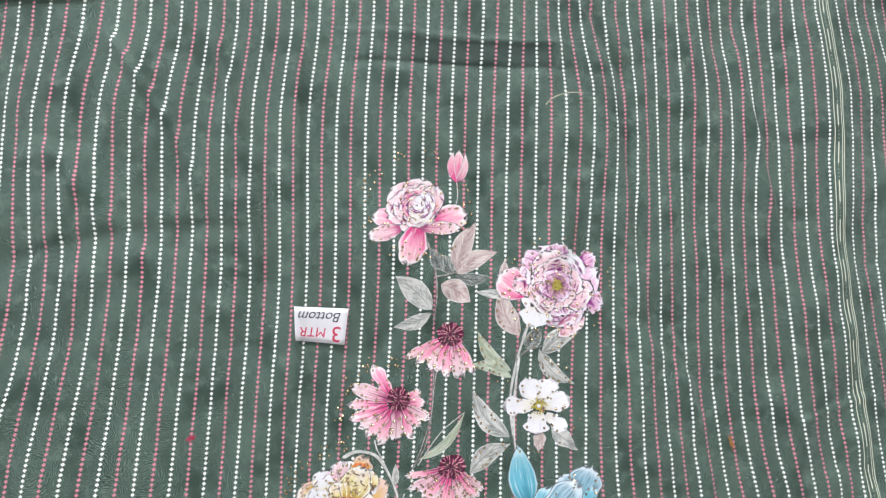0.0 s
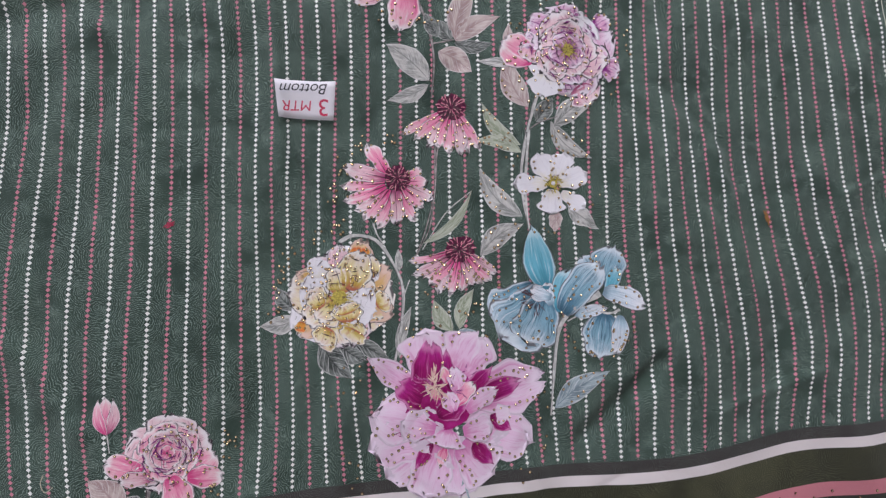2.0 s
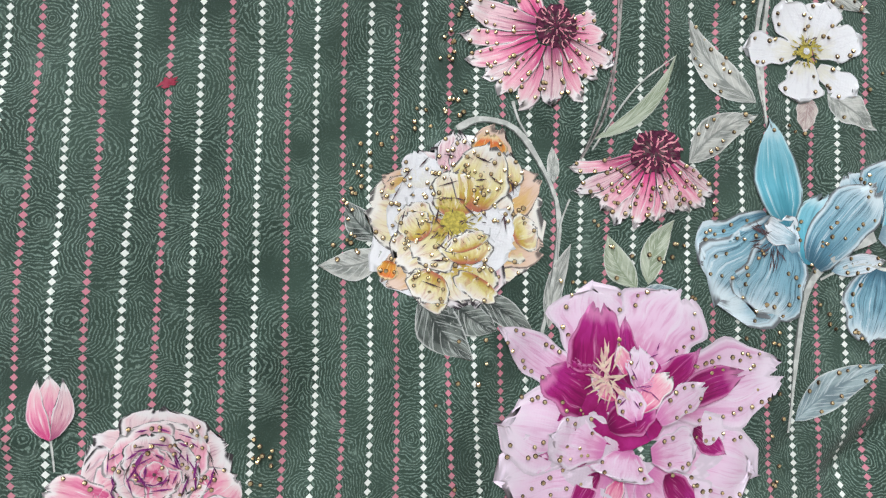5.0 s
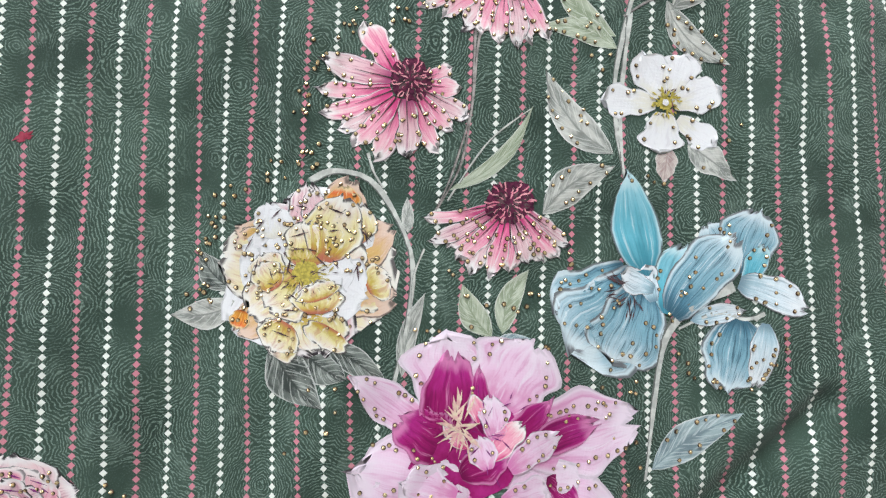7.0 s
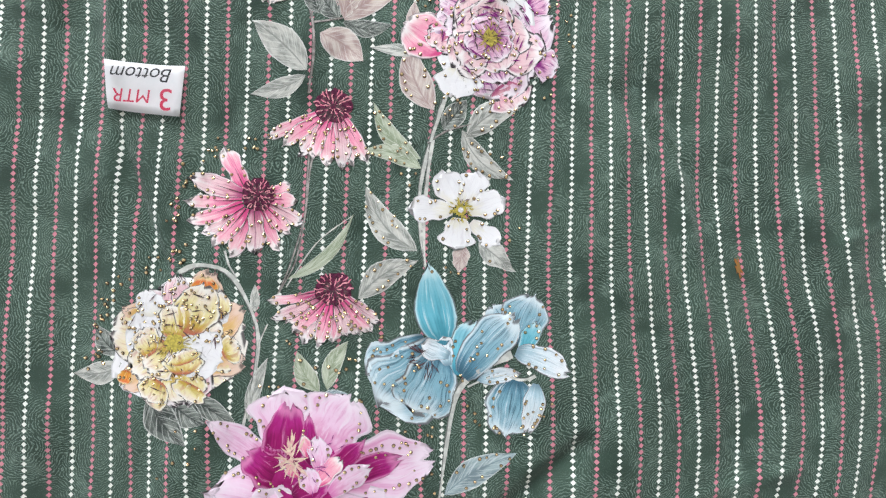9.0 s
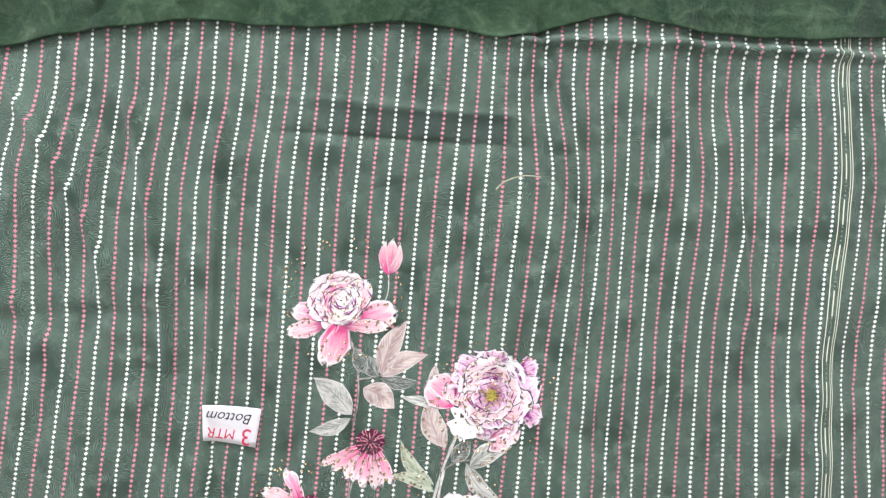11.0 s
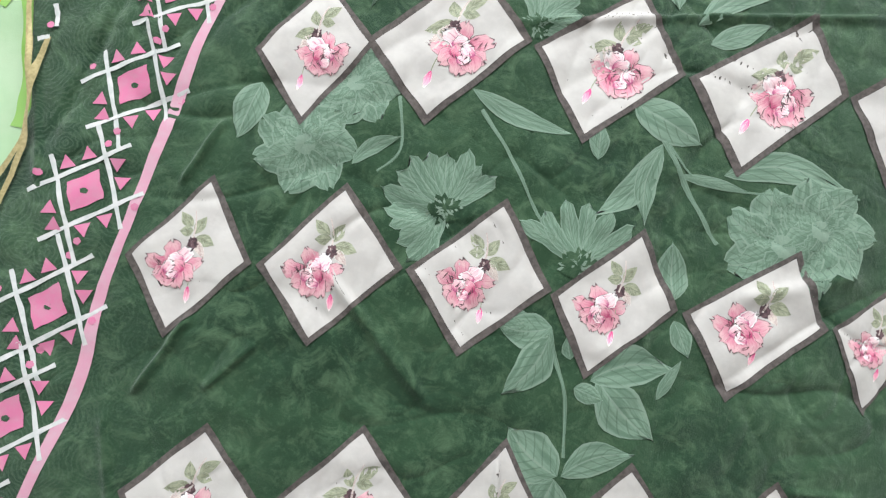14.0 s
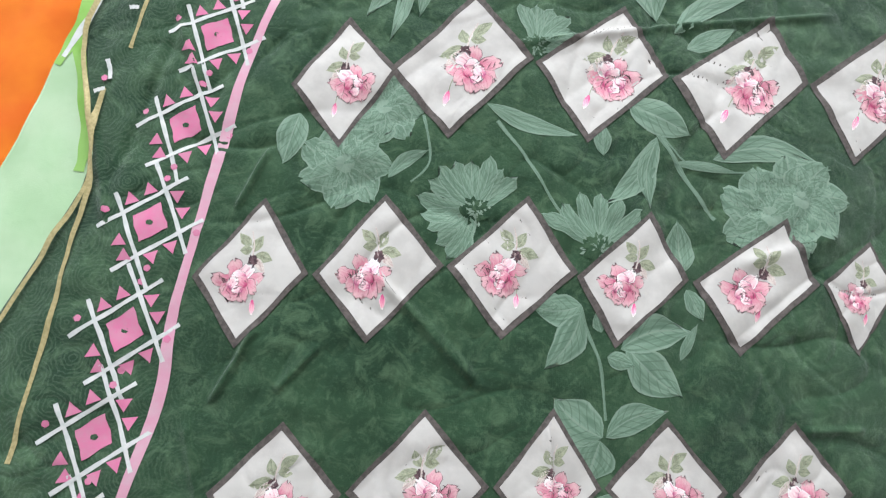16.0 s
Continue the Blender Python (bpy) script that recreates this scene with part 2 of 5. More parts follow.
def shadow_leaf_material():
    """Tone-on-tone print: pale sage with soft veins."""
    n = Nodes("sage_print", 0.75, 0.2, 0.0, 0.25)
    u, v, _ = n.sep(n.uv())
    seed = n.math("MULTIPLY", n.rnd(), 40.0)
    va = n.math("ABSOLUTE", v)
    streak = n.noise(n.comb(n.math("MULTIPLY", v, 5.0), n.math("MULTIPLY", u, 2.0), seed), 1.0, 3.0)
    col = n.mix(n.step(streak, 0.35, 0.65), (0.09, 0.15, 0.102), (0.16, 0.235, 0.172))
    slant = n.math("FRACT", n.math("MULTIPLY", n.math("SUBTRACT", u, n.math("MULTIPLY", va, 0.3)), 6.0))
    col = n.mix(n.step(n.math("ABSOLUTE", n.math("SUBTRACT", slant, 0.5)), 0.1, 0.03, 0.0, 0.5), col, (0.05, 0.085, 0.057))
    col = n.mix(n.step(va, 0.8, 0.95, 0.0, 0.65), col, (0.2, 0.27, 0.21))
    col = n.mix(n.step(va, 0.07, 0.03, 0.0, 0.6), col, (0.2, 0.26, 0.205))
    n.set("Base Color", col)
    weave(n, 0.4)
    return n.m


M = {
    "striped": striped_material(),
    "dupatta": dupatta_material(),
    "sage": shadow_leaf_material(),
    "pink": petal_material("pink_petal", (0.66, 0.09, 0.25), (0.86, 0.34, 0.47), (0.89, 0.6, 0.63), (0.68, 0.05, 0.22), rim=(0.9, 0.84, 0.83), veins=5.0, vein_amount=0.5, dark_base=0.45, ink=0.7),
    "flame": petal_material("flame_petal", (0.62, 0.3, 0.04), (0.78, 0.32, 0.05), (0.8, 0.16, 0.06), (0.5, 0.08, 0.03), rim=(0.85, 0.7, 0.4), vein_amount=0.4, ink=0.5),
    "blush": petal_material("blush_petal", (0.6, 0.2, 0.3), (0.8, 0.5, 0.55), (0.84, 0.66, 0.67), (0.36, 0.06, 0.17), veins=5.0, vein_amount=0.6, dark_base=0.85, ink=1.0),
    "rosy": petal_material("rosy_petal", (0.46, 0.07, 0.16), (0.6, 0.24, 0.31), (0.66, 0.42, 0.44), (0.34, 0.04, 0.12), rim=(0.6, 0.34, 0.37), vein_amount=0.5, ink=0.9),
    "purple": petal_material("purple_petal", (0.25, 0.015, 0.2), (0.72, 0.38, 0.55), (0.8, 0.62, 0.72), (0.18, 0.01, 0.16), rim=(0.86, 0.78, 0.83), veins=6.0, vein_amount=0.85, dark_base=1.0, ink=1.0),
    "orchid": petal_material("orchid_petal", (0.7, 0.3, 0.5), (0.82, 0.55, 0.72), (0.83, 0.64, 0.77), (0.62, 0.14, 0.4), rim=(0.84, 0.7, 0.8), veins=5.0, vein_amount=0.4, dark_base=0.6, ink=0.2),
    "magenta": petal_material("magenta_petal", (0.22, 0.0, 0.08), (0.3, 0.005, 0.12), (0.42, 0.02, 0.22), (0.12, 0.0, 0.05), rim=(0.66, 0.22, 0.44), veins=6.0, vein_amount=0.5, ink=0.3),
    "cream": petal_material("cream_petal", (0.55, 0.4, 0.06), (0.8, 0.7, 0.36), (0.85, 0.74, 0.64), (0.46, 0.1, 0.1), rim=(0.88, 0.84, 0.78), veins=4.0, vein_amount=0.45, dark_base=0.8, ink=0.9),
    "amber": petal_material("amber_petal", (0.6, 0.4, 0.1), (0.72, 0.46, 0.16), (0.78, 0.55, 0.42), (0.55, 0.22, 0.1), rim=(0.8, 0.6, 0.5), vein_amount=0.4),
    "white": petal_material("white_petal", (0.8, 0.76, 0.66), (0.85, 0.83, 0.85), (0.86, 0.84, 0.86), (0.6, 0.55, 0.6), rim=(0.88, 0.86, 0.88), veins=5.0, vein_amount=0.3, dark_base=0.3, ink=0.3),
    "blue": petal_material("blue_petal", (0.1, 0.24, 0.33), (0.24, 0.44, 0.54), (0.45, 0.6, 0.68), (0.03, 0.08, 0.12), rim=(0.72, 0.8, 0.84), veins=15.0, vein_amount=0.75),
    "ice": petal_material("ice_petal", (0.4, 0.56, 0.64), (0.68, 0.77, 0.83), (0.8, 0.83, 0.87), (0.12, 0.2, 0.26), rim=(0.84, 0.86, 0.89), veins=9.0, vein_amount=0.5),
    "aqua": petal_material("aqua_petal", (0.08, 0.34, 0.44), (0.16, 0.5, 0.62), (0.3, 0.6, 0.7), (0.05, 0.2, 0.28), rim=(0.6, 0.78, 0.82), veins=8.0, vein_amount=0.4),
    "leaf": leaf_material("grey_leaf", (0.58, 0.57, 0.53), (0.72, 0.72, 0.68), (0.24, 0.25, 0.23)),
    "leaf_dark": leaf_material("dark_leaf", (0.2, 0.22, 0.2), (0.6, 0.62, 0.58), (0.05, 0.06, 0.055)),
    "leaf_warm": leaf_material("warm_leaf", (0.6, 0.5, 0.46), (0.74, 0.7, 0.66), (0.4, 0.28, 0.27)),
    "leaf_green": leaf_material("olive_leaf", (0.5, 0.54, 0.42), (0.7, 0.72, 0.62), (0.28, 0.33, 0.22)),
    "leaf_blue": leaf_material("blue_leaf", (0.4, 0.5, 0.52), (0.7, 0.76, 0.78), (0.2, 0.27, 0.3)),
    "leaf_tiny": leaf_material("small_sage_leaf", (0.32, 0.33, 0.23), (0.46, 0.47, 0.37), (0.17, 0.18, 0.12), (0.42, 0.42, 0.33)),
    "stem": stem_material("pale_stem", (0.68, 0.68, 0.64), (0.5, 0.5, 0.47), (0.1, 0.11, 0.1)),
    "stem_dark": stem_material("dark_stem", (0.42, 0.38, 0.36), (0.2, 0.18, 0.17), (0.05, 0.04, 0.04)),
    "maroon": plain_material("maroon_cone", (0.05, 0.008, 0.025), (0.14, 0.02, 0.06), 500.0),
    "heart": plain_material("magenta_heart", (0.28, 0.004, 0.11), (0.42, 0.02, 0.2), 90.0),
    "plum": plain_material("plum_ink", (0.16, 0.01, 0.13), (0.28, 0.04, 0.22), 300.0),
    "coral": plain_material("coral_bristle", (0.8, 0.4, 0.42), (0.62, 0.14, 0.24), 500.0),
    "stamen": plain_material("yellow_stamen", (0.62, 0.5, 0.1), (0.34, 0.28, 0.06), 700.0),
    "stamen_pale": plain_material("pale_stamen", (0.8, 0.66, 0.5), (0.75, 0.4, 0.4), 400.0),
    "ink": plain_material("ink_line", (0.05, 0.03, 0.035), (0.14, 0.08, 0.09), 300.0),
    "gold_dark": plain_material("sequin_rim", (0.1, 0.055, 0.03), (0.06, 0.035, 0.02), 900.0, 0.4, 0.5, 0.5, False),
    "gold": plain_material("gold_sequin", (0.95, 0.78, 0.5), (0.8, 0.56, 0.28), 900.0, 0.22, 1.0, 0.5, False),
    "paper": plain_material("white_paper", (0.8, 0.78, 0.8), (0.74, 0.73, 0.75), 80.0, 0.6, 0.0, 0.3, False),
    "red_ink": plain_material("red_ink", (0.55, 0.03, 0.08), (0.5, 0.05, 0.1), 200.0, 0.6, 0.0, 0.3, False),
    "black_ink": plain_material("black_ink", (0.03, 0.03, 0.035), (0.05, 0.05, 0.055), 200.0, 0.6, 0.0, 0.3, False),
    "ivory": plain_material("ivory_patch", (0.46, 0.425, 0.41), (0.52, 0.485, 0.465), 40.0),
    "taupe": plain_material("taupe_edging", (0.07, 0.058, 0.055), (0.11, 0.092, 0.085), 200.0),
    "white_print": plain_material("white_print", (0.58, 0.56, 0.56), (0.48, 0.49, 0.48), 120.0),
    "pink_print": plain_material("pink_print", (0.56, 0.16, 0.29), (0.52, 0.2, 0.3), 90.0),
    "pink_line": plain_material("pink_ribbon_print", (0.56, 0.27, 0.36), (0.54, 0.32, 0.39), 60.0),
    "gold_line": plain_material("gold_thread", (0.42, 0.34, 0.17), (0.3, 0.25, 0.12), 300.0, 0.5, 0.2),
    "orange": plain_material("orange_cloth", (0.56, 0.1, 0.004), (0.66, 0.17, 0.008), 6.0),
    "lime": plain_material("lime_cloth", (0.34, 0.48, 0.29), (0.42, 0.54, 0.36), 9.0),
    "lime_deep": plain_material("deep_lime_cloth", (0.2, 0.38, 0.07), (0.26, 0.44, 0.12), 14.0),
    "wall": plain_material("wall_paint", (0.6, 0.59, 0.57), (0.55, 0.54, 0.52), 3.0, 0.9, 0.0, 0.2, False),
    "tile": plain_material("floor_screed", (0.5, 0.48, 0.45), (0.42, 0.4, 0.38), 5.0, 0.5, 0.0, 0.4, False),
}


# ---- mesh helpers ----
def mesh_object(name, verts, faces, material, parent=None, uvs=None, smooth=True, label=""):
    me = bpy.data.meshes.new(name)
    me.from_pydata([tuple(map(float, p)) for p in verts], [], faces)
    if uvs is not None:
        layer = me.uv_layers.new(name="UVMap")
        flat = np.asarray(uvs, float)[[l.vertex_index for l in me.loops]]
        layer.data.foreach_set("uv", flat.ravel())
    if smooth:
        me.polygons.foreach_set("use_smooth", [True] * len(me.polygons))
    me.materials.append(material)
    ob = new(name, me)
    ob.parent = parent
    if label:
        tagged(ob, label)
    return ob


def grid_faces(nu, nv):
    return [(i * nv + j, (i + 1) * nv + j, (i + 1) * nv + j + 1, i * nv + j + 1) for i in range(nu - 1) for j in range(nv - 1)]


def bumps(x, y, seed, count, size, stretch, turn):
    """Smooth waves: a sum of sines in directions round turn, with wavelengths round size."""
    r = np.random.RandomState(seed)
    h = 0
    for _ in range(count):
        a = turn + r.normal(0, stretch)
        w = 2 * np.pi / (size * r.uniform(0.6, 1.6))
        h = h + np.sin(w * (x * np.cos(a) + y * np.sin(a)) + r.uniform(0, 6.28) + 0.9 * np.sin(w * 0.4 * (y * np.cos(a) - x * np.sin(a)) + r.uniform(0, 6.28)))
    return h / count ** 0.5


def fold(x, y, a, b, width, height, bow=0.0):
    """A soft ridge (or, with a negative height, a trough) from a to b, steeper on one side."""
    ax, ay = a
    dx, dy = b[0] - ax, b[1] - ay
    length = math.hypot(dx, dy)
    s = ((x - ax) * dx + (y - ay) * dy) / length ** 2
    d = ((x - ax) * -dy + (y - ay) * dx) / length - bow * np.sin(np.clip(s, 0, 1) * np.pi)
    along = np.clip(np.minimum(s, 1 - s) * 5 + 0.5, 0, 1)
    along = along * along * (3 - 2 * along)
    side = np.where(d > 0, width * 0.55, width)
    return height * along * np.exp(-(d / side) ** 2)


def crumple(x, y, seed, size):
    """Sharp creases: folded waves crossing one another, patchy."""
    a = np.abs(np.sin(1.6 * bumps(x, y, seed, 5, size * 1.6, 1.4, 0.5)))
    b = np.abs(np.sin(1.5 * bumps(x, y, seed + 1, 5, size * 2.0, 1.4, 1.2)))
    patchy = 0.5 + 0.5 * np.sin(bumps(x, y, seed + 2, 4, size * 4, 1.5, 0.0))
    return -(np.exp(-a * 4) + np.exp(-b * 4)) * patchy


def striped_height(x, y):
    """Relief of the striped cloth, in metres."""
    h = 0.002 * bumps(x, y, 3, 6, 0.16, 0.5, 0.1) + 0.0009 * bumps(x, y, 5, 8, 0.06, 0.9, 0.3) + 0.0016 * crumple(x, y, 21, 0.11)
    for a, b, w, t, c in STRIPED_FOLDS:
        h = h + fold(x, y, a, b, 0.72 * w, 0.95 * t, c)
    return h


def dupatta_height(x, y):
    """Relief of the thin green cloth that lies over it."""
    h = 0.010 + 0.0022 * bumps(x, y, 11, 6, 0.2, 1.2, 0.6) + 0.0011 * bumps(x, y, 13, 10, 0.07, 1.5, 0.4) + 0.0040 * crumple(x, y, 23, 0.13) + 0.0024 * crumple(x, y, 29, 0.07)
    for a, b, w, t, c in DUPATTA_FOLDS:
        h = h + fold(x, y, a, b, 0.75 * w, t, c)
    return h


STRIPED_FOLDS = [
    ((-0.2844, 0.2014), (-0.2070, 0.0480), 0.009, 0.006, 0.006), ((-0.1918, 0.1982), (-0.1620, -0.0160), 0.008, 0.006, 0.004),
    ((-0.1189, 0.1839), (-0.1330, -0.1120), 0.008, 0.004, 0.0), ((0.1859, 0.1708), (0.1930, -0.0950), 0.009, -0.006, -0.004),
    ((0.3050, 0.1780), (0.3220, -0.0020), 0.008, 0.005, 0.0), ((-0.1339, -0.0830), (-0.1060, -0.1820), 0.008, -0.005, 0.0),
    ((0.2100, -0.1070), (0.2270, -0.2790), 0.012, 0.004, 0.005), ((0.1759, -0.0819), (0.2250, -0.1400), 0.01, -0.003, 0.0),
    ((-0.3393, 0.1017), (-0.2510, -0.0090), 0.014, 0.004, 0.0), ((-0.3680, 0.0020), (-0.1740, 0.0200), 0.02, -0.003, 0.01),
    ((0.3010, -0.1950), (0.4040, -0.1700), 0.008, 0.0012, 0.0), ((0.0690, -0.3620), (0.1490, -0.3040), 0.016, -0.006, 0.0),
    ((-0.0788, 0.2004), (0.1300, 0.1810), 0.007, 0.0017, 0.0), ((-0.0790, 0.1699), (0.1285, 0.1563), 0.007, -0.0017, 0.0),
    ((0.1061, 0.2459), (0.4470, 0.2293), 0.008, 0.005, 0.004), ((0.1420, 0.2630), (0.1795, 0.1574), 0.008, -0.005, 0.0),
    ((0.1880, -0.3530), (0.2860, -0.3320), 0.009, 0.002, 0.0), ((-0.3490, -0.2220), (-0.2980, -0.3040), 0.015, 0.004, 0.0),
]
DUPATTA_FOLDS = [
    ((-0.1740, 0.2560), (-0.0790, 0.3035), 0.006, 0.009, 0.006), ((-0.3171, 0.2471), (-0.2471, 0.3361), 0.007, 0.009, 0.004),
    ((-0.3411, 0.2971), (-0.2632, 0.3234), 0.006, 0.006, 0.0), ((-0.1170, 0.5689), (-0.0011, 0.4594), 0.007, 0.004, 0.003),
    ((0.0645, 0.3090), (0.0580, 0.2590), 0.004, 0.004, 0.0), ((-0.2670, 0.4360), (-0.2320, 0.5075), 0.006, 0.006, 0.0),
    ((0.1673, 0.2967), (0.3003, 0.2980), 0.004, 0.003, 0.0), ((0.3468, 0.4210), (0.4097, 0.4240), 0.008, 0.004, 0.0),
    ((-0.2090, 0.2600), (-0.2121, 0.3371), 0.005, 0.004, 0.0), ((-0.2640, 0.6330), (-0.2370, 0.7000), 0.006, 0.006, 0.0),
    ((-0.1030, 0.5547), (-0.0101, 0.4625), 0.006, 0.004, 0.0), ((0.0460, 0.8520), (0.4260, 0.9220), 0.008, 0.005, 0.004),
    ((0.1030, 0.9930), (0.4330, 1.0420), 0.009, 0.005, 0.0), ((-0.3580, 0.8690), (-0.3030, 0.7320), 0.007, 0.004, 0.0),
    ((-0.4370, 0.7620), (-0.3923, 0.6120), 0.008, 0.006, 0.0), ((-0.3932, 0.6620), (-0.3540, 0.8180), 0.01, -0.004, 0.0),
    ((-0.1670, 0.4902), (-0.2050, 0.4461), 0.007, 0.004, 0.0), ((0.0680, 0.4192), (0.0667, 0.3183), 0.004, 0.006, 0.003),
    ((-0.2880, 0.4095), (-0.2642, 0.3332), 0.006, 0.004, 0.0), ((0.2913, 0.5986), (0.4060, 0.6364), 0.014, 0.004, 0.0),
    ((0.2100, 0.2690), (0.4608, 0.2599), 0.007, 0.005, 0.0),
]


# ---- setting ----
def box(name, lo, hi, material, parent=None):
    bm = bmesh.new()
    bmesh.ops.create_cube(bm, size=1)
    for v in bm.verts:
        v.co = Vector([l + (c + 0.5) * (h - l) for c, l, h in zip(v.co, lo, hi)])
    me = bpy.data.meshes.new(name)
    bm.to_mesh(me)
    bm.free()
    me.materials.append(material)
    ob = new(name, me)
    ob.parent = parent
    return ob


def wall_with_opening(name, along, at, span, opening):
    """A wall 0.2 m thick, in four blocks round an opening (a, b, sill, head)."""
    a, b, sill, head = opening
    lo, hi = span
    holder = new(name)
    tagged(holder, "plain painted wall with an opening for light", "wall", kind="structure")
    for u0, u1, z0, z1 in ((lo, a, -0.02, 2.8), (b, hi, -0.02, 2.8), (a, b, -0.02, sill), (a, b, head, 2.8)):
        p, q = sorted((at, at + math.copysign(0.2, at)))
        if along == "x":
            box("wall_block", (u0, p, z0), (u1, q, z1), M["wall"], holder)
        else:
            box("wall_block", (p, u0, z0), (q, u1, z1), M["wall"], holder)


floor = tagged(box("floor", (-3.2, -3.2, -0.12), (3.2, 3.2, -0.02), M["tile"]), "plain grey floor under the spread cloths", "floor", kind="structure")
tagged(box("ceiling", (-3.2, -3.2, 2.8), (3.2, 3.2, 2.9), M["wall"]), "plain white painted ceiling", "ceiling", kind="structure")
wall_with_opening("wall_north", "x", 3.0, (-3.0, 3.0), (-1.25, 1.25, 0.75, 2.35))
# the west opening is made up, to let the added fill lamp in
wall_with_opening("wall_west", "y", -3.0, (-3.2, 3.2), (-0.75, 1.35, 0.75, 2.35))
tagged(box("wall_south", (-3.0, -3.2, -0.02), (3.0, -3.0, 2.8), M["wall"]), "plain painted wall", "wall", kind="structure")
tagged(box("wall_east", (3.0, -3.2, -0.02), (3.2, 3.2, 2.8), M["wall"]), "plain painted wall", "wall", kind="structure")


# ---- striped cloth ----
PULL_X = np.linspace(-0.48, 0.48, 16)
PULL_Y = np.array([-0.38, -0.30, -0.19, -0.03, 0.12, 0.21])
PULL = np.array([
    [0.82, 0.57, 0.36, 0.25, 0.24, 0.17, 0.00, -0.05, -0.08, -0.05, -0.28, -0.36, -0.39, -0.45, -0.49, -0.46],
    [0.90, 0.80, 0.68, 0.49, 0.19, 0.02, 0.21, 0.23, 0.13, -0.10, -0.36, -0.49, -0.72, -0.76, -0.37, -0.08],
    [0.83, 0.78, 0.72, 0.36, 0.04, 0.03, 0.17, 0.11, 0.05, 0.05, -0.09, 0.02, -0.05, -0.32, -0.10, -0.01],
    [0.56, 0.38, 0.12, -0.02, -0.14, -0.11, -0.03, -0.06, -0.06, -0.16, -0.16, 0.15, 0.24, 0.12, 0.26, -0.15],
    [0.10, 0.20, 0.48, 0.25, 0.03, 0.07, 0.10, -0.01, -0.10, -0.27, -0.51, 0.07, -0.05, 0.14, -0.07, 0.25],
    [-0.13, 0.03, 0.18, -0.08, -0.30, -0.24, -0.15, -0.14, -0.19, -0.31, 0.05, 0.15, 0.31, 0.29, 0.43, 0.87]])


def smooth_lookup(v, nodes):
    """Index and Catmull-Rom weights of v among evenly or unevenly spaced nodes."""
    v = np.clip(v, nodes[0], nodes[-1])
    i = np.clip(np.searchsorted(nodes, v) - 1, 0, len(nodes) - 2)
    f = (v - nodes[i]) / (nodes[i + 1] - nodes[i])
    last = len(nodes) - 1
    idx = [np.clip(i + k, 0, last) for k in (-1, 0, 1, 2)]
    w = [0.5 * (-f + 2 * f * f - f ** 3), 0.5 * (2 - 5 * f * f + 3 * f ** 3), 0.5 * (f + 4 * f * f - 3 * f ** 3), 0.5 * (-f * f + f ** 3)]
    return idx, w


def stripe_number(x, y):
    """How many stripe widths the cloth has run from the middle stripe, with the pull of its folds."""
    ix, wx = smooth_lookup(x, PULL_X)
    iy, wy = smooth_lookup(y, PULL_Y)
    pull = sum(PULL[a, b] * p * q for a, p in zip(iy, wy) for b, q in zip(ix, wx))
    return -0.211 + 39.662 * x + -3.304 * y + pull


BORDER_X, BORDER_Y = zip((-0.3620, -0.3600), (-0.2330, -0.3710), (-0.1590, -0.3760), (-0.1340, -0.3720), (-0.0530, -0.3790), (0.0310, -0.3840), (0.1410, -0.3930), (0.2110, -0.3900), (0.2630, -0.3850), (0.2910, -0.3890))


def border_line(x):
    ease = 0
    for d in (-0.02, -0.01, 0.0, 0.01, 0.02):
        ease = ease + np.interp(x + d, BORDER_X, BORDER_Y) / 5
    return ease


def striped_cloth():
    nx, ny = 600, 560
    X, Y = np.meshgrid(np.linspace(-0.66, 0.66, nx), np.linspace(-0.72, 0.5, ny), indexing="ij")
    Z = striped_height(X, Y)
    verts = np.stack([X, Y, Z], -1).reshape(-1, 3)
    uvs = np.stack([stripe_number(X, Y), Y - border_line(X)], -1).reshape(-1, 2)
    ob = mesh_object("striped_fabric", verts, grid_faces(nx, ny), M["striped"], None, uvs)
    mod = ob.modifiers.new("thickness", "SOLIDIFY")
    mod.thickness, mod.offset = 0.0005, -1
    return tagged(ob, "dark green cotton printed with dotted stripes and flowers, spread flat", "fabric")


striped = striped_cloth()


# ---- printed shapes that follow the cloth ----
PROFILE = {
    "petal": lambda u: np.sqrt(np.clip(1 - ((u - 0.58) / np.where(u < 0.58, 0.62, 0.44)) ** 2, 0, 1)),
    "round": lambda u: np.sqrt(np.clip(1 - ((u - 0.5) / 0.52) ** 2, 0, 1)),
    "fan": lambda u: (0.28 + 0.86 * u ** 0.8) * np.sqrt(np.clip(1 - u ** 4.5, 0, 1)),
    "ray": lambda u: (0.35 + 0.68 * np.sqrt(u)) * np.sqrt(np.clip(1.0 - u ** 6, 0, 1)),
    "leaf": lambda u: np.sin(np.pi * np.clip(u, 0, 1) ** 0.85) ** 0.9,
    "slim": lambda u: np.sin(np.pi * np.clip(u, 0, 1)) ** 0.75,
    "point": lambda u: np.clip(1 - u, 0.02, 1),
}
LIFT = 0.00028
STEP = 0.00007


def resting(relief, x, y, layer):
    """The height of print number layer over a cloth; the crumpled veil needs more room than the flat one."""
    room = 1.0 if relief is striped_height else 1.9
    return relief(x, y) + room * (LIFT + STEP * layer)


shape_rng = np.random.RandomState(7)


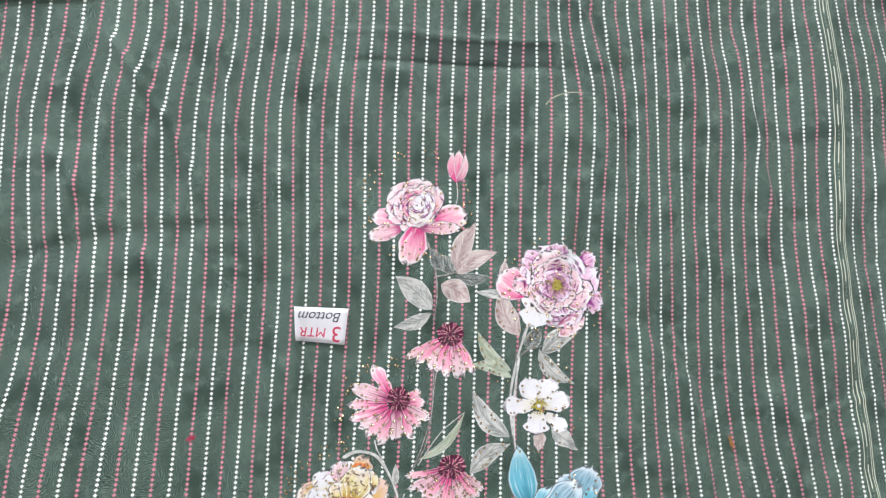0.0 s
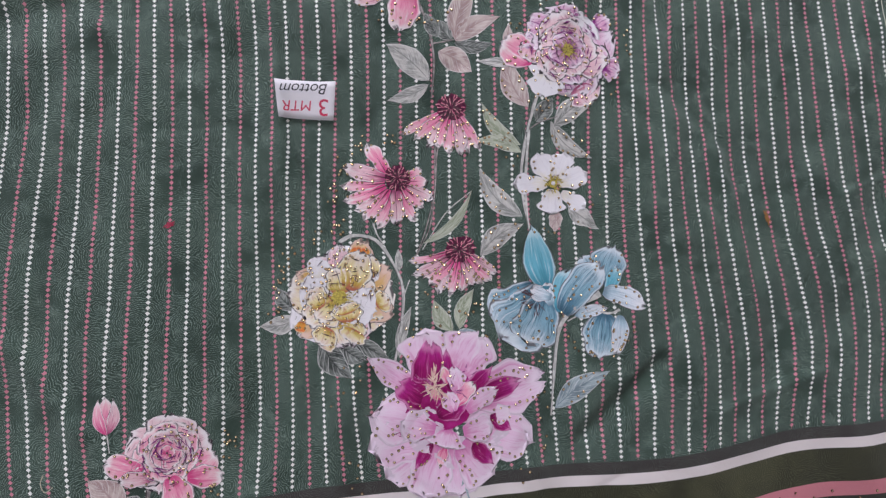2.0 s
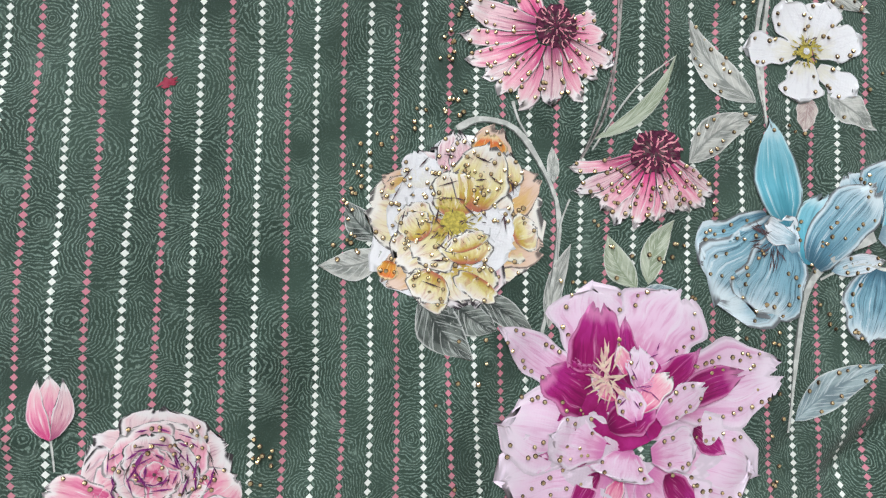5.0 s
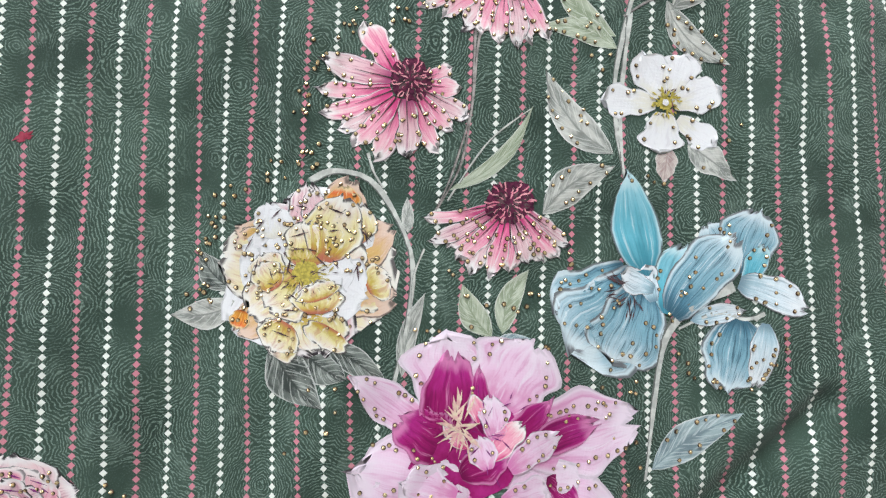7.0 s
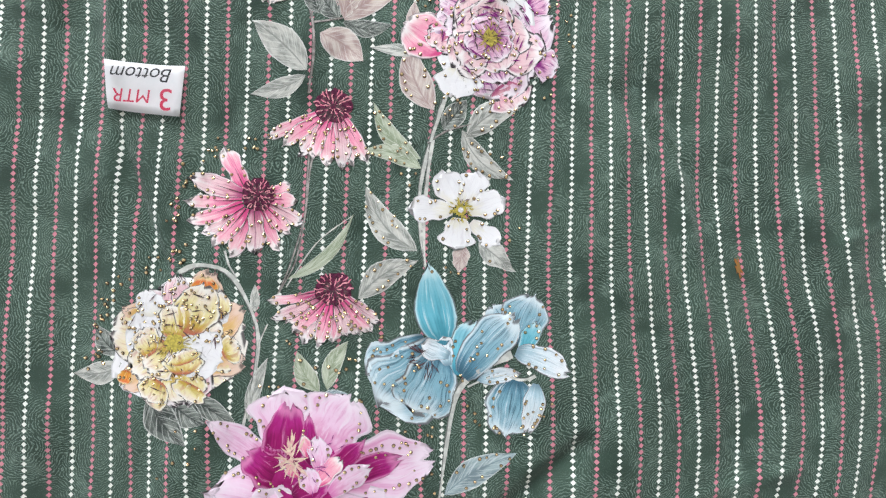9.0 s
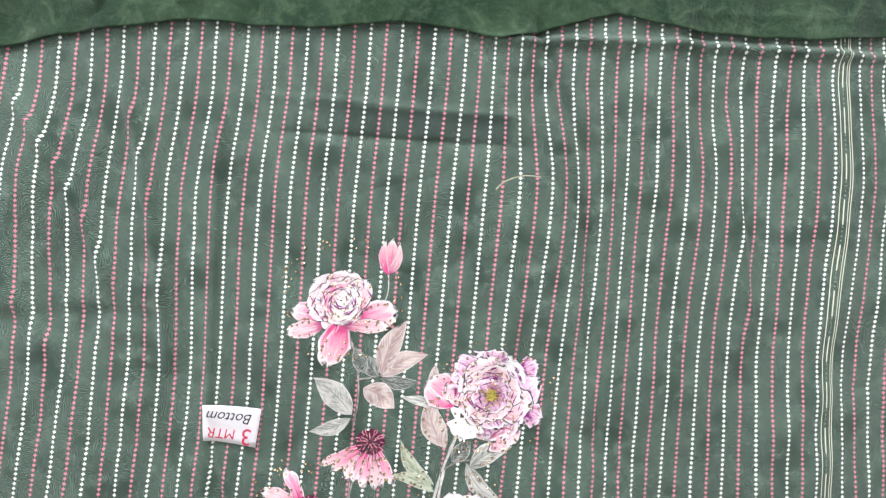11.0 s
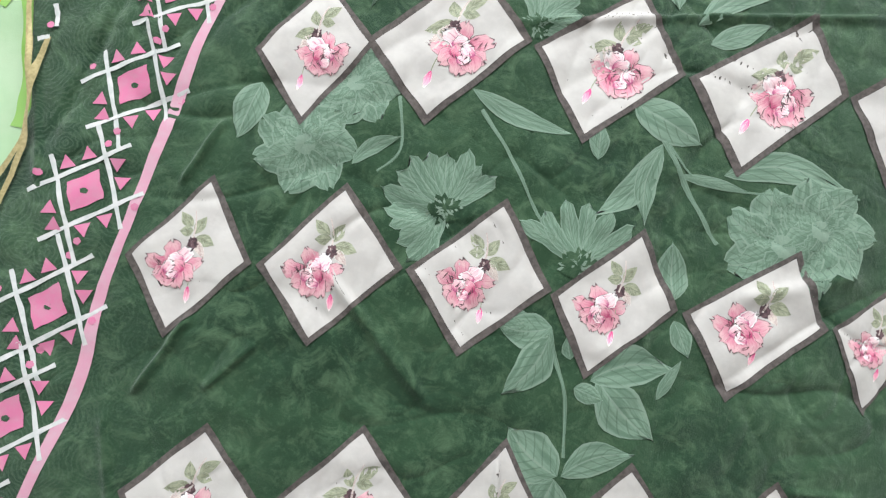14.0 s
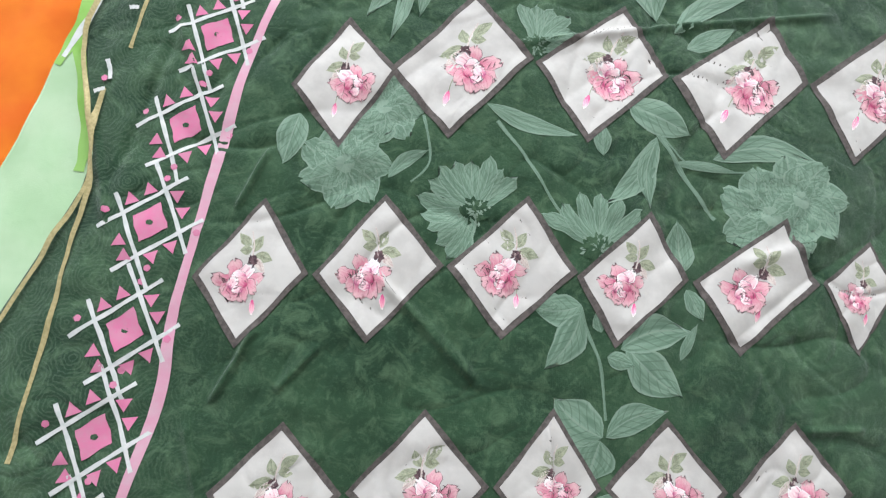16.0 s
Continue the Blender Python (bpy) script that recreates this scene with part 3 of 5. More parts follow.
def blade(name, parent, base, tip, width, material, shape="petal", bend=0.0, layer=0, ruffle=0.05, relief=striped_height, nu=11, nv=7, dots=None, label=""):
    """One printed petal or leaf from base to tip, draped over the relief. dots: a list that takes places for sequins along its rim."""
    bx, by = base
    dx, dy = tip[0] - bx, tip[1] - by
    u = np.linspace(0, 1, nu)[:, None]
    v = np.linspace(-1, 1, nv)[None, :]
    px, py = -dy, dx
    w = PROFILE[shape](u) * 0.5 * width / max(math.hypot(dx, dy), 1e-6)
    ph = shape_rng.uniform(0, 6.28, 4)
    wob = 1 + ruffle * (np.sin(9 * u + ph[0]) + 0.6 * np.sin(17 * u + ph[1]))
    uu = u + ruffle * 0.55 * u ** 3 * (np.sin(5 * v + ph[2]) + 0.7 * np.sin(11 * v + ph[3]) - np.abs(v) * 0.5)
    curve = bend * 4 * u * (1 - u)
    X = bx + dx * uu + px * (v * w * wob + curve)
    Y = by + dy * uu + py * (v * w * wob + curve)
    Z = resting(relief, X, Y, layer)
    uvs = np.stack([u + 0 * v, v + 0 * u], -1).reshape(-1, 2)
    if dots is not None:
        for du, sv in dots_along(math.hypot(dx, dy), width):
            i, j = du, sv * 0.72
            ww = float(PROFILE[shape](np.array(i))) * 0.5 * width / math.hypot(dx, dy)
            cv = bend * 4 * i * (1 - i)
            dots.append((bx + dx * i + px * (j * ww + cv), by + dy * i + py * (j * ww + cv), layer))
    return mesh_object(name, np.stack([X, Y, Z], -1).reshape(-1, 3), grid_faces(nu, nv), material, parent, uvs, label=label)


def dots_along(length, width):
    """Where sequins sit on a petal: along both sides and round the tip, unevenly."""
    n = max(1, int(length / 0.0068))
    out = []
    for i in range(n):
        for side in (-1, 1):
            if shape_rng.rand() < 0.8:
                out.append((0.25 + 0.68 * (i + shape_rng.uniform(0, 0.8)) / n, side * shape_rng.uniform(0.8, 1.1)))
    return out


def stem(parent, points, width, material, relief=striped_height, layer=0, name="stem", taper=0.6, n=22):
    """A curved printed stem through the points."""
    pts = np.array(points, float)
    t = np.linspace(0, len(pts) - 1, n)
    ix, w = smooth_lookup(t, np.arange(len(pts), dtype=float))
    c = sum(pts[i] * q[:, None] for i, q in zip(ix, w))
    d = np.gradient(c, axis=0)
    d /= np.linalg.norm(d, axis=1)[:, None] + 1e-9
    half = 0.46 * width * (1 - (1 - taper) * np.linspace(0, 1, n))[:, None] * (1 + 0.15 * np.sin(np.linspace(0, 20, n)))[:, None]
    side = np.stack([-d[:, 1], d[:, 0]], -1) * half
    P2 = np.stack([c + side, c, c - side], 1).reshape(-1, 2)
    Z = resting(relief, P2[:, 0], P2[:, 1], layer)
    return mesh_object(name, np.c_[P2, Z], grid_faces(n, 3), material, parent, np.stack([np.repeat(np.linspace(0, 1, n), 3), np.tile([-1, 0, 1], n)], -1))


def blot(name, parent, centre, rx, ry, material, turn=0.0, layer=0, relief=striped_height, jag=0.06, n=26, label=""):
    """A filled uneven round of print."""
    cx, cy = centre
    ph = shape_rng.uniform(0, 6.28, 3)
    verts, faces, uvs = [(cx, cy)], [], [(0, 0)]
    ca, sa = math.cos(turn), math.sin(turn)
    for k in range(1, 4):
        for i in range(n):
            a = 2 * math.pi * i / n
            r = k / 3 * (1 + jag * (math.sin(5 * a + ph[0]) + math.sin(9 * a + ph[1]) + math.sin(14 * a + ph[2])))
            x, y = rx * r * math.cos(a), ry * r * math.sin(a)
            verts.append((cx + x * ca - y * sa, cy + x * sa + y * ca))
            uvs.append((k / 3, a))
    for i in range(n):
        faces.append((0, 1 + i, 1 + (i + 1) % n))
        for k in (0, 1):
            a, b = 1 + k * n + i, 1 + k * n + (i + 1) % n
            faces.append((a, a + n, b + n, b))
    V = np.array(verts)
    Z = resting(relief, V[:, 0], V[:, 1], layer)
    return mesh_object(name, np.c_[V, Z], faces, material, parent, uvs, label=label)


def ticks(name, parent, centre, rx, ry, count, length, width, material, turn=0.0, layer=0, relief=striped_height, radial=True, spread=(0.0, 6.283), inner=0.2, across=False):
    """Many short strokes in one mesh: stamens and bristles."""
    cx, cy = centre
    verts, faces = [], []
    for k in range(count):
        a = shape_rng.uniform(*spread)
        r = shape_rng.uniform(inner, 1.0)
        x, y = rx * r * math.cos(a), ry * r * math.sin(a)
        x, y = cx + x * math.cos(turn) - y * math.sin(turn), cy + x * math.sin(turn) + y * math.cos(turn)
        d = math.atan2(y - cy, x - cx) if radial else turn + math.pi / 2
        d += shape_rng.normal(0, 0.3) + (math.pi / 2 if across else 0.0)
        l, w = length * shape_rng.uniform(0.6, 1.3), width * shape_rng.uniform(0.6, 1.3)
        c, s = math.cos(d), math.sin(d)
        i = len(verts)
        for p, q in ((-0.5, 0.0), (0.0, 0.5), (0.5, 0.0), (0.0, -0.5)):
            verts.append((x + p * l * c - q * w * s, y + p * l * s + q * w * c))
        faces.append((i, i + 3, i + 2, i + 1))
    V = np.array(verts)
    Z = resting(relief, V[:, 0], V[:, 1], layer)
    return tagged(mesh_object(name, np.c_[V, Z], faces, material, parent), kind="stuff")


def sequins(parent, dots, relief=striped_height, radius=0.0012):
    """Gold sequins: low eight-sided cups with a dark rim and a faceted, tilted top, in one mesh."""
    verts, faces = [], []
    for x, y, layer in dots:
        z = float(resting(relief, np.array(x), np.array(y), layer))
        r = radius * shape_rng.uniform(0.75, 1.1)
        tx, ty = shape_rng.normal(0, 0.25, 2)
        i = len(verts)
        for k in range(8):
            a = k * math.pi / 4
            verts.append((x + r * math.cos(a), y + r * math.sin(a), z))
        for k in range(8):
            a = k * math.pi / 4
            p, q = 0.68 * r * math.cos(a), 0.68 * r * math.sin(a)
            verts.append((x + p, y + q, z + 0.00055 + tx * p + ty * q))
        verts.append((x, y, z + 0.00085))
        faces += [(i + k, i + (k + 1) % 8, i + 8 + (k + 1) % 8, i + 8 + k) for k in range(8)]
        faces += [(i + 8 + k, i + 8 + (k + 1) % 8, i + 16) for k in range(8)]
    ob = mesh_object("sequin_trim", verts, faces, M["gold"], parent, smooth=False, label="tiny round gold foil sequins")
    ob.data.materials.append(M["gold_dark"])
    ob.data.polygons.foreach_set("material_index", [1 if len(f) == 4 else 0 for f in faces])
    return tagged(ob, kind="stuff")


def halo(dots, centre, radius, count, squash=1.0, spread=(0.0, 6.283), layer=0):
    """Loose sequins on the bare cloth round a flower."""
    for _ in range(count):
        a = shape_rng.uniform(*spread)
        r = radius * shape_rng.uniform(1.02, 1.3)
        dots.append((centre[0] + r * math.cos(a), centre[1] + squash * r * math.sin(a), layer))


def at(c, angle, r, squash=1.0):
    a = radians(angle)
    return c[0] + r * math.cos(a), c[1] + squash * r * math.sin(a)


# ---- flowers printed on the striped cloth ----
def rose_head(name, label, c, rings, core, squash=1.0, sequin=True, relief=striped_height, parent=None):
    """A full bloom: rings of overlapping petals (count, from, to, width, material, first angle), outermost first."""
    dots = []
    head = blot(name, parent or striped, c, core[0], core[0] * squash, M[core[1]], layer=2 + len(rings) * 2, relief=relief, label=label)
    for k, (count, r0, r1, width, mat, first) in enumerate(rings):
        for i in range(count):
            a = first + 360 * i / count + shape_rng.uniform(-7, 7)
            r = r1 * shape_rng.uniform(0.9, 1.08)
            blade("petal", head, at(c, a, r0, squash), at(c, a, r, squash), width * shape_rng.uniform(0.85, 1.15), M[mat if isinstance(mat, str) else mat[i % len(mat)]], "round" if k else "petal",
                  bend=shape_rng.uniform(-0.1, 0.1), layer=k * 2 + (i % 2), ruffle=0.07, dots=dots if sequin and shape_rng.rand() < 0.7 else None, relief=relief)
    if rings:
        big = rings[0][2]
        ticks("ink_hatching", head, c, big * 0.9, big * 0.9 * squash, 26, big * 0.2, big * 0.022, M["ink"], layer=3 + len(rings) * 2, relief=relief, inner=0.2, across=True)
    return head, dots


def fan_flower(name, label, rays, dome, dome_turn, mats):
    """A cone flower: rays (base, tip, width) round a bristly dome (place, rx, ry)."""
    dots = []
    place, rx, ry = dome[0], 0.86 * dome[1], 0.86 * dome[2]
    head = blot(name, striped, place, rx, ry, M["maroon"], dome_turn, layer=5, jag=0.05, label=label)
    for i, (b, t, w) in enumerate(rays):
        b = (b[0] + 0.4 * (place[0] - b[0]), b[1] + 0.4 * (place[1] - b[1]))
        blade("petal", head, b, t, w * 1.16, M[mats[i % len(mats)]], "ray", bend=shape_rng.uniform(-0.07, 0.07), layer=1 + (i * 2) % 4, ruffle=0.1, nu=14, nv=9, dots=dots)
        mx, my = b[0] + 0.55 * (t[0] - b[0]), b[1] + 0.55 * (t[1] - b[1])
        stem(head, [b, (mx + 0.0005, my)], 0.0009, M["ink"], layer=6, name="ink_vein", taper=0.1, n=6)
    # curved ridges that run over the dome
    ca, sa = math.cos(dome_turn), math.sin(dome_turn)
    for ring, count in ((1.0, 17), (0.74, 13), (0.46, 9)):
        for k in range(count):
            a = 6.283 * (k + 0.5 * ring) / count + shape_rng.uniform(-0.22, 0.22)
            pts = []
            for r, da in ((ring * shape_rng.uniform(0.9, 1.1), 0.0), (ring - 0.15, shape_rng.uniform(-0.12, 0.12)), (ring - 0.3, 0.03)):
                x, y = rx * r * math.cos(a + da), ry * r * math.sin(a + da)
                pts.append((place[0] + x * ca - y * sa, place[1] + x * sa + y * ca))
            stem(head, pts, rx * 0.09, M["coral"], layer=6, name="bristle", taper=0.5, n=6)
    ticks("ink_hatching", head, place, rx * 0.75, ry * 0.75, 34, rx * 0.34, rx * 0.09, M["ink"], dome_turn, 7)
    return head, dots


def leaf(base, tip, width, mat="leaf", bend=0.0, layer=0, dots=None, name="leaf"):
    return blade(name, striped, base, tip, width, M[mat], "leaf", bend, layer, 0.03, dots=dots)


def bud(base, tip, width, mats=("pink", "blush", "pink")):
    head = blade("flower_bud", striped, base, tip, width, M[mats[0]], "leaf", 0.0, 1, 0.06, label="printed pink flower bud")
    bx, by = base
    for k, s in enumerate((-0.32, 0.34)):
        dx, dy = (tip[0] - bx), (tip[1] - by)
        blade("petal", head, base, (bx + dx * 0.93 - dy * s * 0.55, by + dy * 0.93 + dx * s * 0.55), width * 0.55, M[mats[1 + k]], "leaf", s * 0.35, 2 + k, 0.06)
    return head


all_dots = []
# upper bloom with its bud
bud((0.0170, 0.0510), (0.0221, 0.0813), 0.0145)
stem(striped, [(0.0170, 0.0520), (0.0170, 0.0390), (0.0140, 0.0290)], 0.0014, M["stem"])
C = (-0.0210, 0.0310)
head, dots = rose_head("rose", "printed blush pink rose with sequins", C,
    [(6, 0.002, 0.027, 0.031, "blush", 20), (5, 0.001, 0.022, 0.028, "blush", 50), (4, 0.0, 0.016, 0.022, "pink", 10), (4, 0.0, 0.011, 0.016, "blush", 40), (3, 0.0, 0.006, 0.009, "pink", 0)], (0.0008, "ink"), 0.95)
for b, t, w, m, l in (((-0.0370, 0.0190), (-0.0610, 0.0240), 0.017, "pink", 0), ((-0.0370, 0.0110), (-0.0660, 0.0050), 0.015, "blush", 1), ((-0.0210, 0.0130), (-0.0330, -0.0220), 0.025, "pink", 2),
                      ((-0.0120, 0.0140), (0.0240, 0.0220), 0.024, "pink", 2), ((-0.0190, 0.0100), (0.0180, 0.0090), 0.012, "blush", 3), ((-0.0170, 0.0190), (0.0000, 0.0480), 0.022, "blush", 6)):
    blade("petal", head, b, t, w, M[m], "petal", layer=l, ruffle=0.07, dots=dots)
blade("petal", head, (-0.0240, 0.0140), (-0.0090, 0.0420), 0.021, M["white"], "round", layer=9, ruffle=0.03)
ticks("ink_hatching", head, C, 0.024, 0.022, 46, 0.0085, 0.001, M["plum"], layer=14, inner=0.15, across=True)
halo(dots, C, 0.041, 46)
all_dots += dots
stem(striped, [(-0.0160, 0.0030), (-0.0100, -0.0170), (-0.0082, -0.0460), (-0.0138, -0.0770)], 0.0028, M["stem_dark"])
for b, t, w, m, d in (((0.0110, -0.0319), (0.0320, 0.0130), 0.019, "leaf_warm", 0.08), ((0.0110, -0.0329), (0.0500, -0.0150), 0.016, "leaf_warm", 0.1), ((0.0080, -0.0329), (-0.0050, -0.0130), 0.013, "leaf_dark", 0.0),
                      ((0.0100, -0.0339), (0.0411, -0.0370), 0.011, "leaf_dark", -0.1), ((-0.0136, -0.0630), (-0.0441, -0.0319), 0.021, "leaf", -0.05), ((-0.0146, -0.0660), (-0.0488, -0.0760), 0.012, "leaf", 0.08),
                      ((-0.0040, -0.0408), (0.0210, -0.0590), 0.021, "leaf_warm", 0.08), ((-0.0030, -0.0290), (-0.0110, -0.0080), 0.012, "leaf_dark", 0.0)):
    leaf(b, t, w, m, d)
stem(striped, [(-0.0070, -0.0339), (0.0030, -0.0329), (0.0120, -0.0310)], 0.0016, M["stem_dark"])

# purple peony
C = (0.1016, -0.0490)
head, dots = rose_head("peony", "printed pink and purple peony with sequins", C,
    [(7, 0.003, 0.039, 0.042, ("purple", "white", "purple"), 15), (6, 0.002, 0.033, 0.036, ("purple", "blush"), 40), (5, 0.002, 0.025, 0.03, "blush", 5), (4, 0.001, 0.017, 0.021, "purple", 30)], (0.005, "stamen"), 0.98)
ticks("flower_centre", head, C, 0.008, 0.009, 60, 0.004, 0.0007, M["stamen"], layer=11)
ticks("ink_hatching", head, C, 0.009, 0.009, 26, 0.004, 0.0006, M["ink"], layer=12)
blade("petal", head, (0.0724, -0.0540), (0.0481, -0.0370), 0.03, M["pink"], "petal", layer=1, dots=dots)
for b, t, w, m, sh, l in [
    ((0.0900, -0.0300), (0.0720, -0.0210), 0.0222, "purple", "round", 2), ((0.1040, -0.0230), (0.1050, -0.0110), 0.0232, "purple", "round", 1), ((0.1270, -0.0300), (0.1410, -0.0240), 0.0171, "purple", "petal", 1),
    ((0.1290, -0.0640), (0.1430, -0.0700), 0.0202, "purple", "petal", 1), ((0.1070, -0.0780), (0.1160, -0.0940), 0.0303, "blush", "round", 1), ((0.0820, -0.0660), (0.0770, -0.0850), 0.0282, "white", "round", 1),
    ((0.0730, -0.0440), (0.0660, -0.0540), 0.0202, "blush", "round", 2)]:
    blade("petal", head, b, t, w, M[m], sh, layer=l, ruffle=0.1, nu=13, nv=9, dots=dots)
ticks("ink_hatching", head, C, 0.03, 0.03, 30, 0.009, 0.0012, M["plum"], layer=13, inner=0.45, across=True)
halo(dots, C, 0.042, 30)
all_dots += dots
stem(striped, [(0.0711, -0.0829), (0.0590, -0.1130), (0.0510, -0.1420), (0.0500, -0.1710), (0.0520, -0.1930)], 0.0034, M["stem"])
stem(striped, [(0.0580, -0.1120), (0.0710, -0.1050), (0.0860, -0.1020)], 0.0016, M["stem_dark"])
for b, t, w, m, d in (((0.0630, -0.0920), (0.0500, -0.0490), 0.02, "leaf_warm", 0.1), ((0.0600, -0.0560), (0.0260, -0.0500), 0.008, "leaf", 0.0), ((0.0522, -0.0440), (0.0560, -0.0230), 0.009, "leaf_warm", 0.0),
                      ((0.0530, -0.1220), (0.0261, -0.0849), 0.012, "leaf_green", 0.12), ((0.0530, -0.1280), (0.0170, -0.1150), 0.012, "leaf_green", -0.12),
                      ((0.0820, -0.1100), (0.1210, -0.0900), 0.017, "leaf", 0.1), ((0.0800, -0.1050), (0.1100, -0.1380), 0.014, "leaf", -0.14), ((0.0680, -0.1040), (0.0841, -0.0869), 0.014, "leaf_dark", 0.0),
                      ((0.0470, -0.1790), (0.0180, -0.1370), 0.018, "leaf", 0.12), ((0.0090, -0.2060), (0.0470, -0.1850), 0.017, "leaf", 0.1), ((-0.0340, -0.1910), (0.0090, -0.1540), 0.008, "leaf_green", -0.12)):
    d2 = []
    leaf(b, t, w, m, d, dots=d2 if w > 0.0115 else None)
    all_dots += d2
stem(striped, [(-0.0350, -0.1960), (-0.0140, -0.1700), (0.0080, -0.1550)], 0.0012, M["stem"])

# cone flowers
head, dots = fan_flower("coneflower", "printed pink coneflower with drooping petals", [
    ((-0.0050, -0.0910), (-0.0400, -0.1030), 0.0076), ((-0.0040, -0.0930), (-0.0310, -0.1090), 0.0086), ((-0.0030, -0.0940), (-0.0220, -0.1150), 0.0091),
    ((-0.0010, -0.0940), (-0.0130, -0.1180), 0.0091), ((0.0010, -0.0950), (-0.0050, -0.1230), 0.0101), ((0.0030, -0.0950), (0.0040, -0.1250), 0.0096),
    ((0.0050, -0.0940), (0.0110, -0.1230), 0.0091), ((0.0070, -0.0930), (0.0200, -0.1220), 0.0086)],
    ((0.0010, -0.0860), 0.0136, 0.0121), 0.0, ("pink", "pink", "blush"))
all_dots += dots
stem(striped, [(-0.0110, -0.1060), (-0.0160, -0.1270), (-0.0210, -0.1550), (-0.0280, -0.1800), (-0.0400, -0.1990)], 0.0018, M["stem_dark"])
head, dots = fan_flower("coneflower", "printed pink coneflower with a dark maroon centre", [
    ((-0.0600, -0.1330), (-0.0680, -0.1080), 0.0124), ((-0.0630, -0.1360), (-0.0890, -0.1250), 0.0134), ((-0.0650, -0.1430), (-0.0920, -0.1390), 0.0082),
    ((-0.0640, -0.1460), (-0.0910, -0.1510), 0.0093), ((-0.0630, -0.1500), (-0.0840, -0.1590), 0.0088), ((-0.0610, -0.1520), (-0.0770, -0.1670), 0.0103),
    ((-0.0570, -0.1530), (-0.0680, -0.1740), 0.0118), ((-0.0530, -0.1530), (-0.0530, -0.1740), 0.0118), ((-0.0470, -0.1500), (-0.0380, -0.1720), 0.0098),
    ((-0.0430, -0.1490), (-0.0300, -0.1630), 0.0088), ((-0.0400, -0.1460), (-0.0220, -0.1570), 0.0103), ((-0.0390, -0.1430), (-0.0250, -0.1430), 0.0093),
    ((-0.0410, -0.1390), (-0.0280, -0.1330), 0.0077)],
    ((-0.0480, -0.1380), 0.0113, 0.0121), 0.3, ("pink", "blush", "pink"))
halo(dots, (-0.0540, -0.1500), 0.04, 30, spread=(1.2, 3.6))
all_dots += dots
head, dots = fan_flower("coneflower", "printed pink coneflower with drooping petals", [
    ((-0.0200, -0.2010), (-0.0470, -0.2030), 0.0062), ((-0.0190, -0.2050), (-0.0450, -0.2140), 0.0077), ((-0.0170, -0.2080), (-0.0370, -0.2180), 0.0088),
    ((-0.0150, -0.2110), (-0.0330, -0.2240), 0.0088), ((-0.0130, -0.2120), (-0.0270, -0.2310), 0.0103), ((-0.0100, -0.2130), (-0.0180, -0.2330), 0.0093),
    ((-0.0070, -0.2130), (-0.0090, -0.2320), 0.0103), ((-0.0040, -0.2130), (0.0010, -0.2290), 0.0098), ((-0.0010, -0.2120), (0.0080, -0.2280), 0.0093),
    ((0.0020, -0.2090), (0.0160, -0.2270), 0.0098), ((0.0040, -0.2060), (0.0210, -0.2210), 0.0082)],
    ((-0.0060, -0.1990), 0.0136, 0.0116), 0.25, ("pink", "blush", "pink"))
halo(dots, (-0.0080, -0.2130), 0.03, 16, spread=(3.6, 6.0))
all_dots += dots

# white flower
C = (0.0760, -0.1550)
head, dots = rose_head("white_flower", "printed white flower with a golden centre", C, [], (0.0036, "stamen"))
for b, t, w, m, sh, l in [
    ((0.0710, -0.1550), (0.0440, -0.1520), 0.0201, "white", "fan", 1), ((0.0740, -0.1520), (0.0660, -0.1300), 0.0237, "white", "fan", 2), ((0.0790, -0.1520), (0.0880, -0.1320), 0.0216, "white", "fan", 1),
    ((0.0800, -0.1560), (0.1040, -0.1500), 0.0216, "white", "fan", 2), ((0.0750, -0.1600), (0.0710, -0.1790), 0.0268, "white", "fan", 3), ((0.0820, -0.1630), (0.0980, -0.1780), 0.0160, "white", "fan", 0),
    ((0.0760, -0.1770), (0.0720, -0.1940), 0.0118, "leaf_warm", "leaf", -1), ((0.0860, -0.1760), (0.1070, -0.1950), 0.0139, "leaf", "leaf", -1)]:
    blade("petal", head, b, t, w, M[m], sh, layer=l + 1, ruffle=0.1, nu=14, nv=11, dots=dots if m == "white" else None)
blot("pistil", head, C, 0.0017, 0.0017, M["white"], layer=9)
ticks("flower_centre", head, C, 0.0078, 0.0078, 54, 0.003, 0.0011, M["stamen"], layer=7, inner=0.45)
ticks("ink_hatching", head, C, 0.0075, 0.0075, 16, 0.0022, 0.0006, M["ink"], layer=8, inner=0.6)
halo(dots, C, 0.034, 18)
all_dots += dots

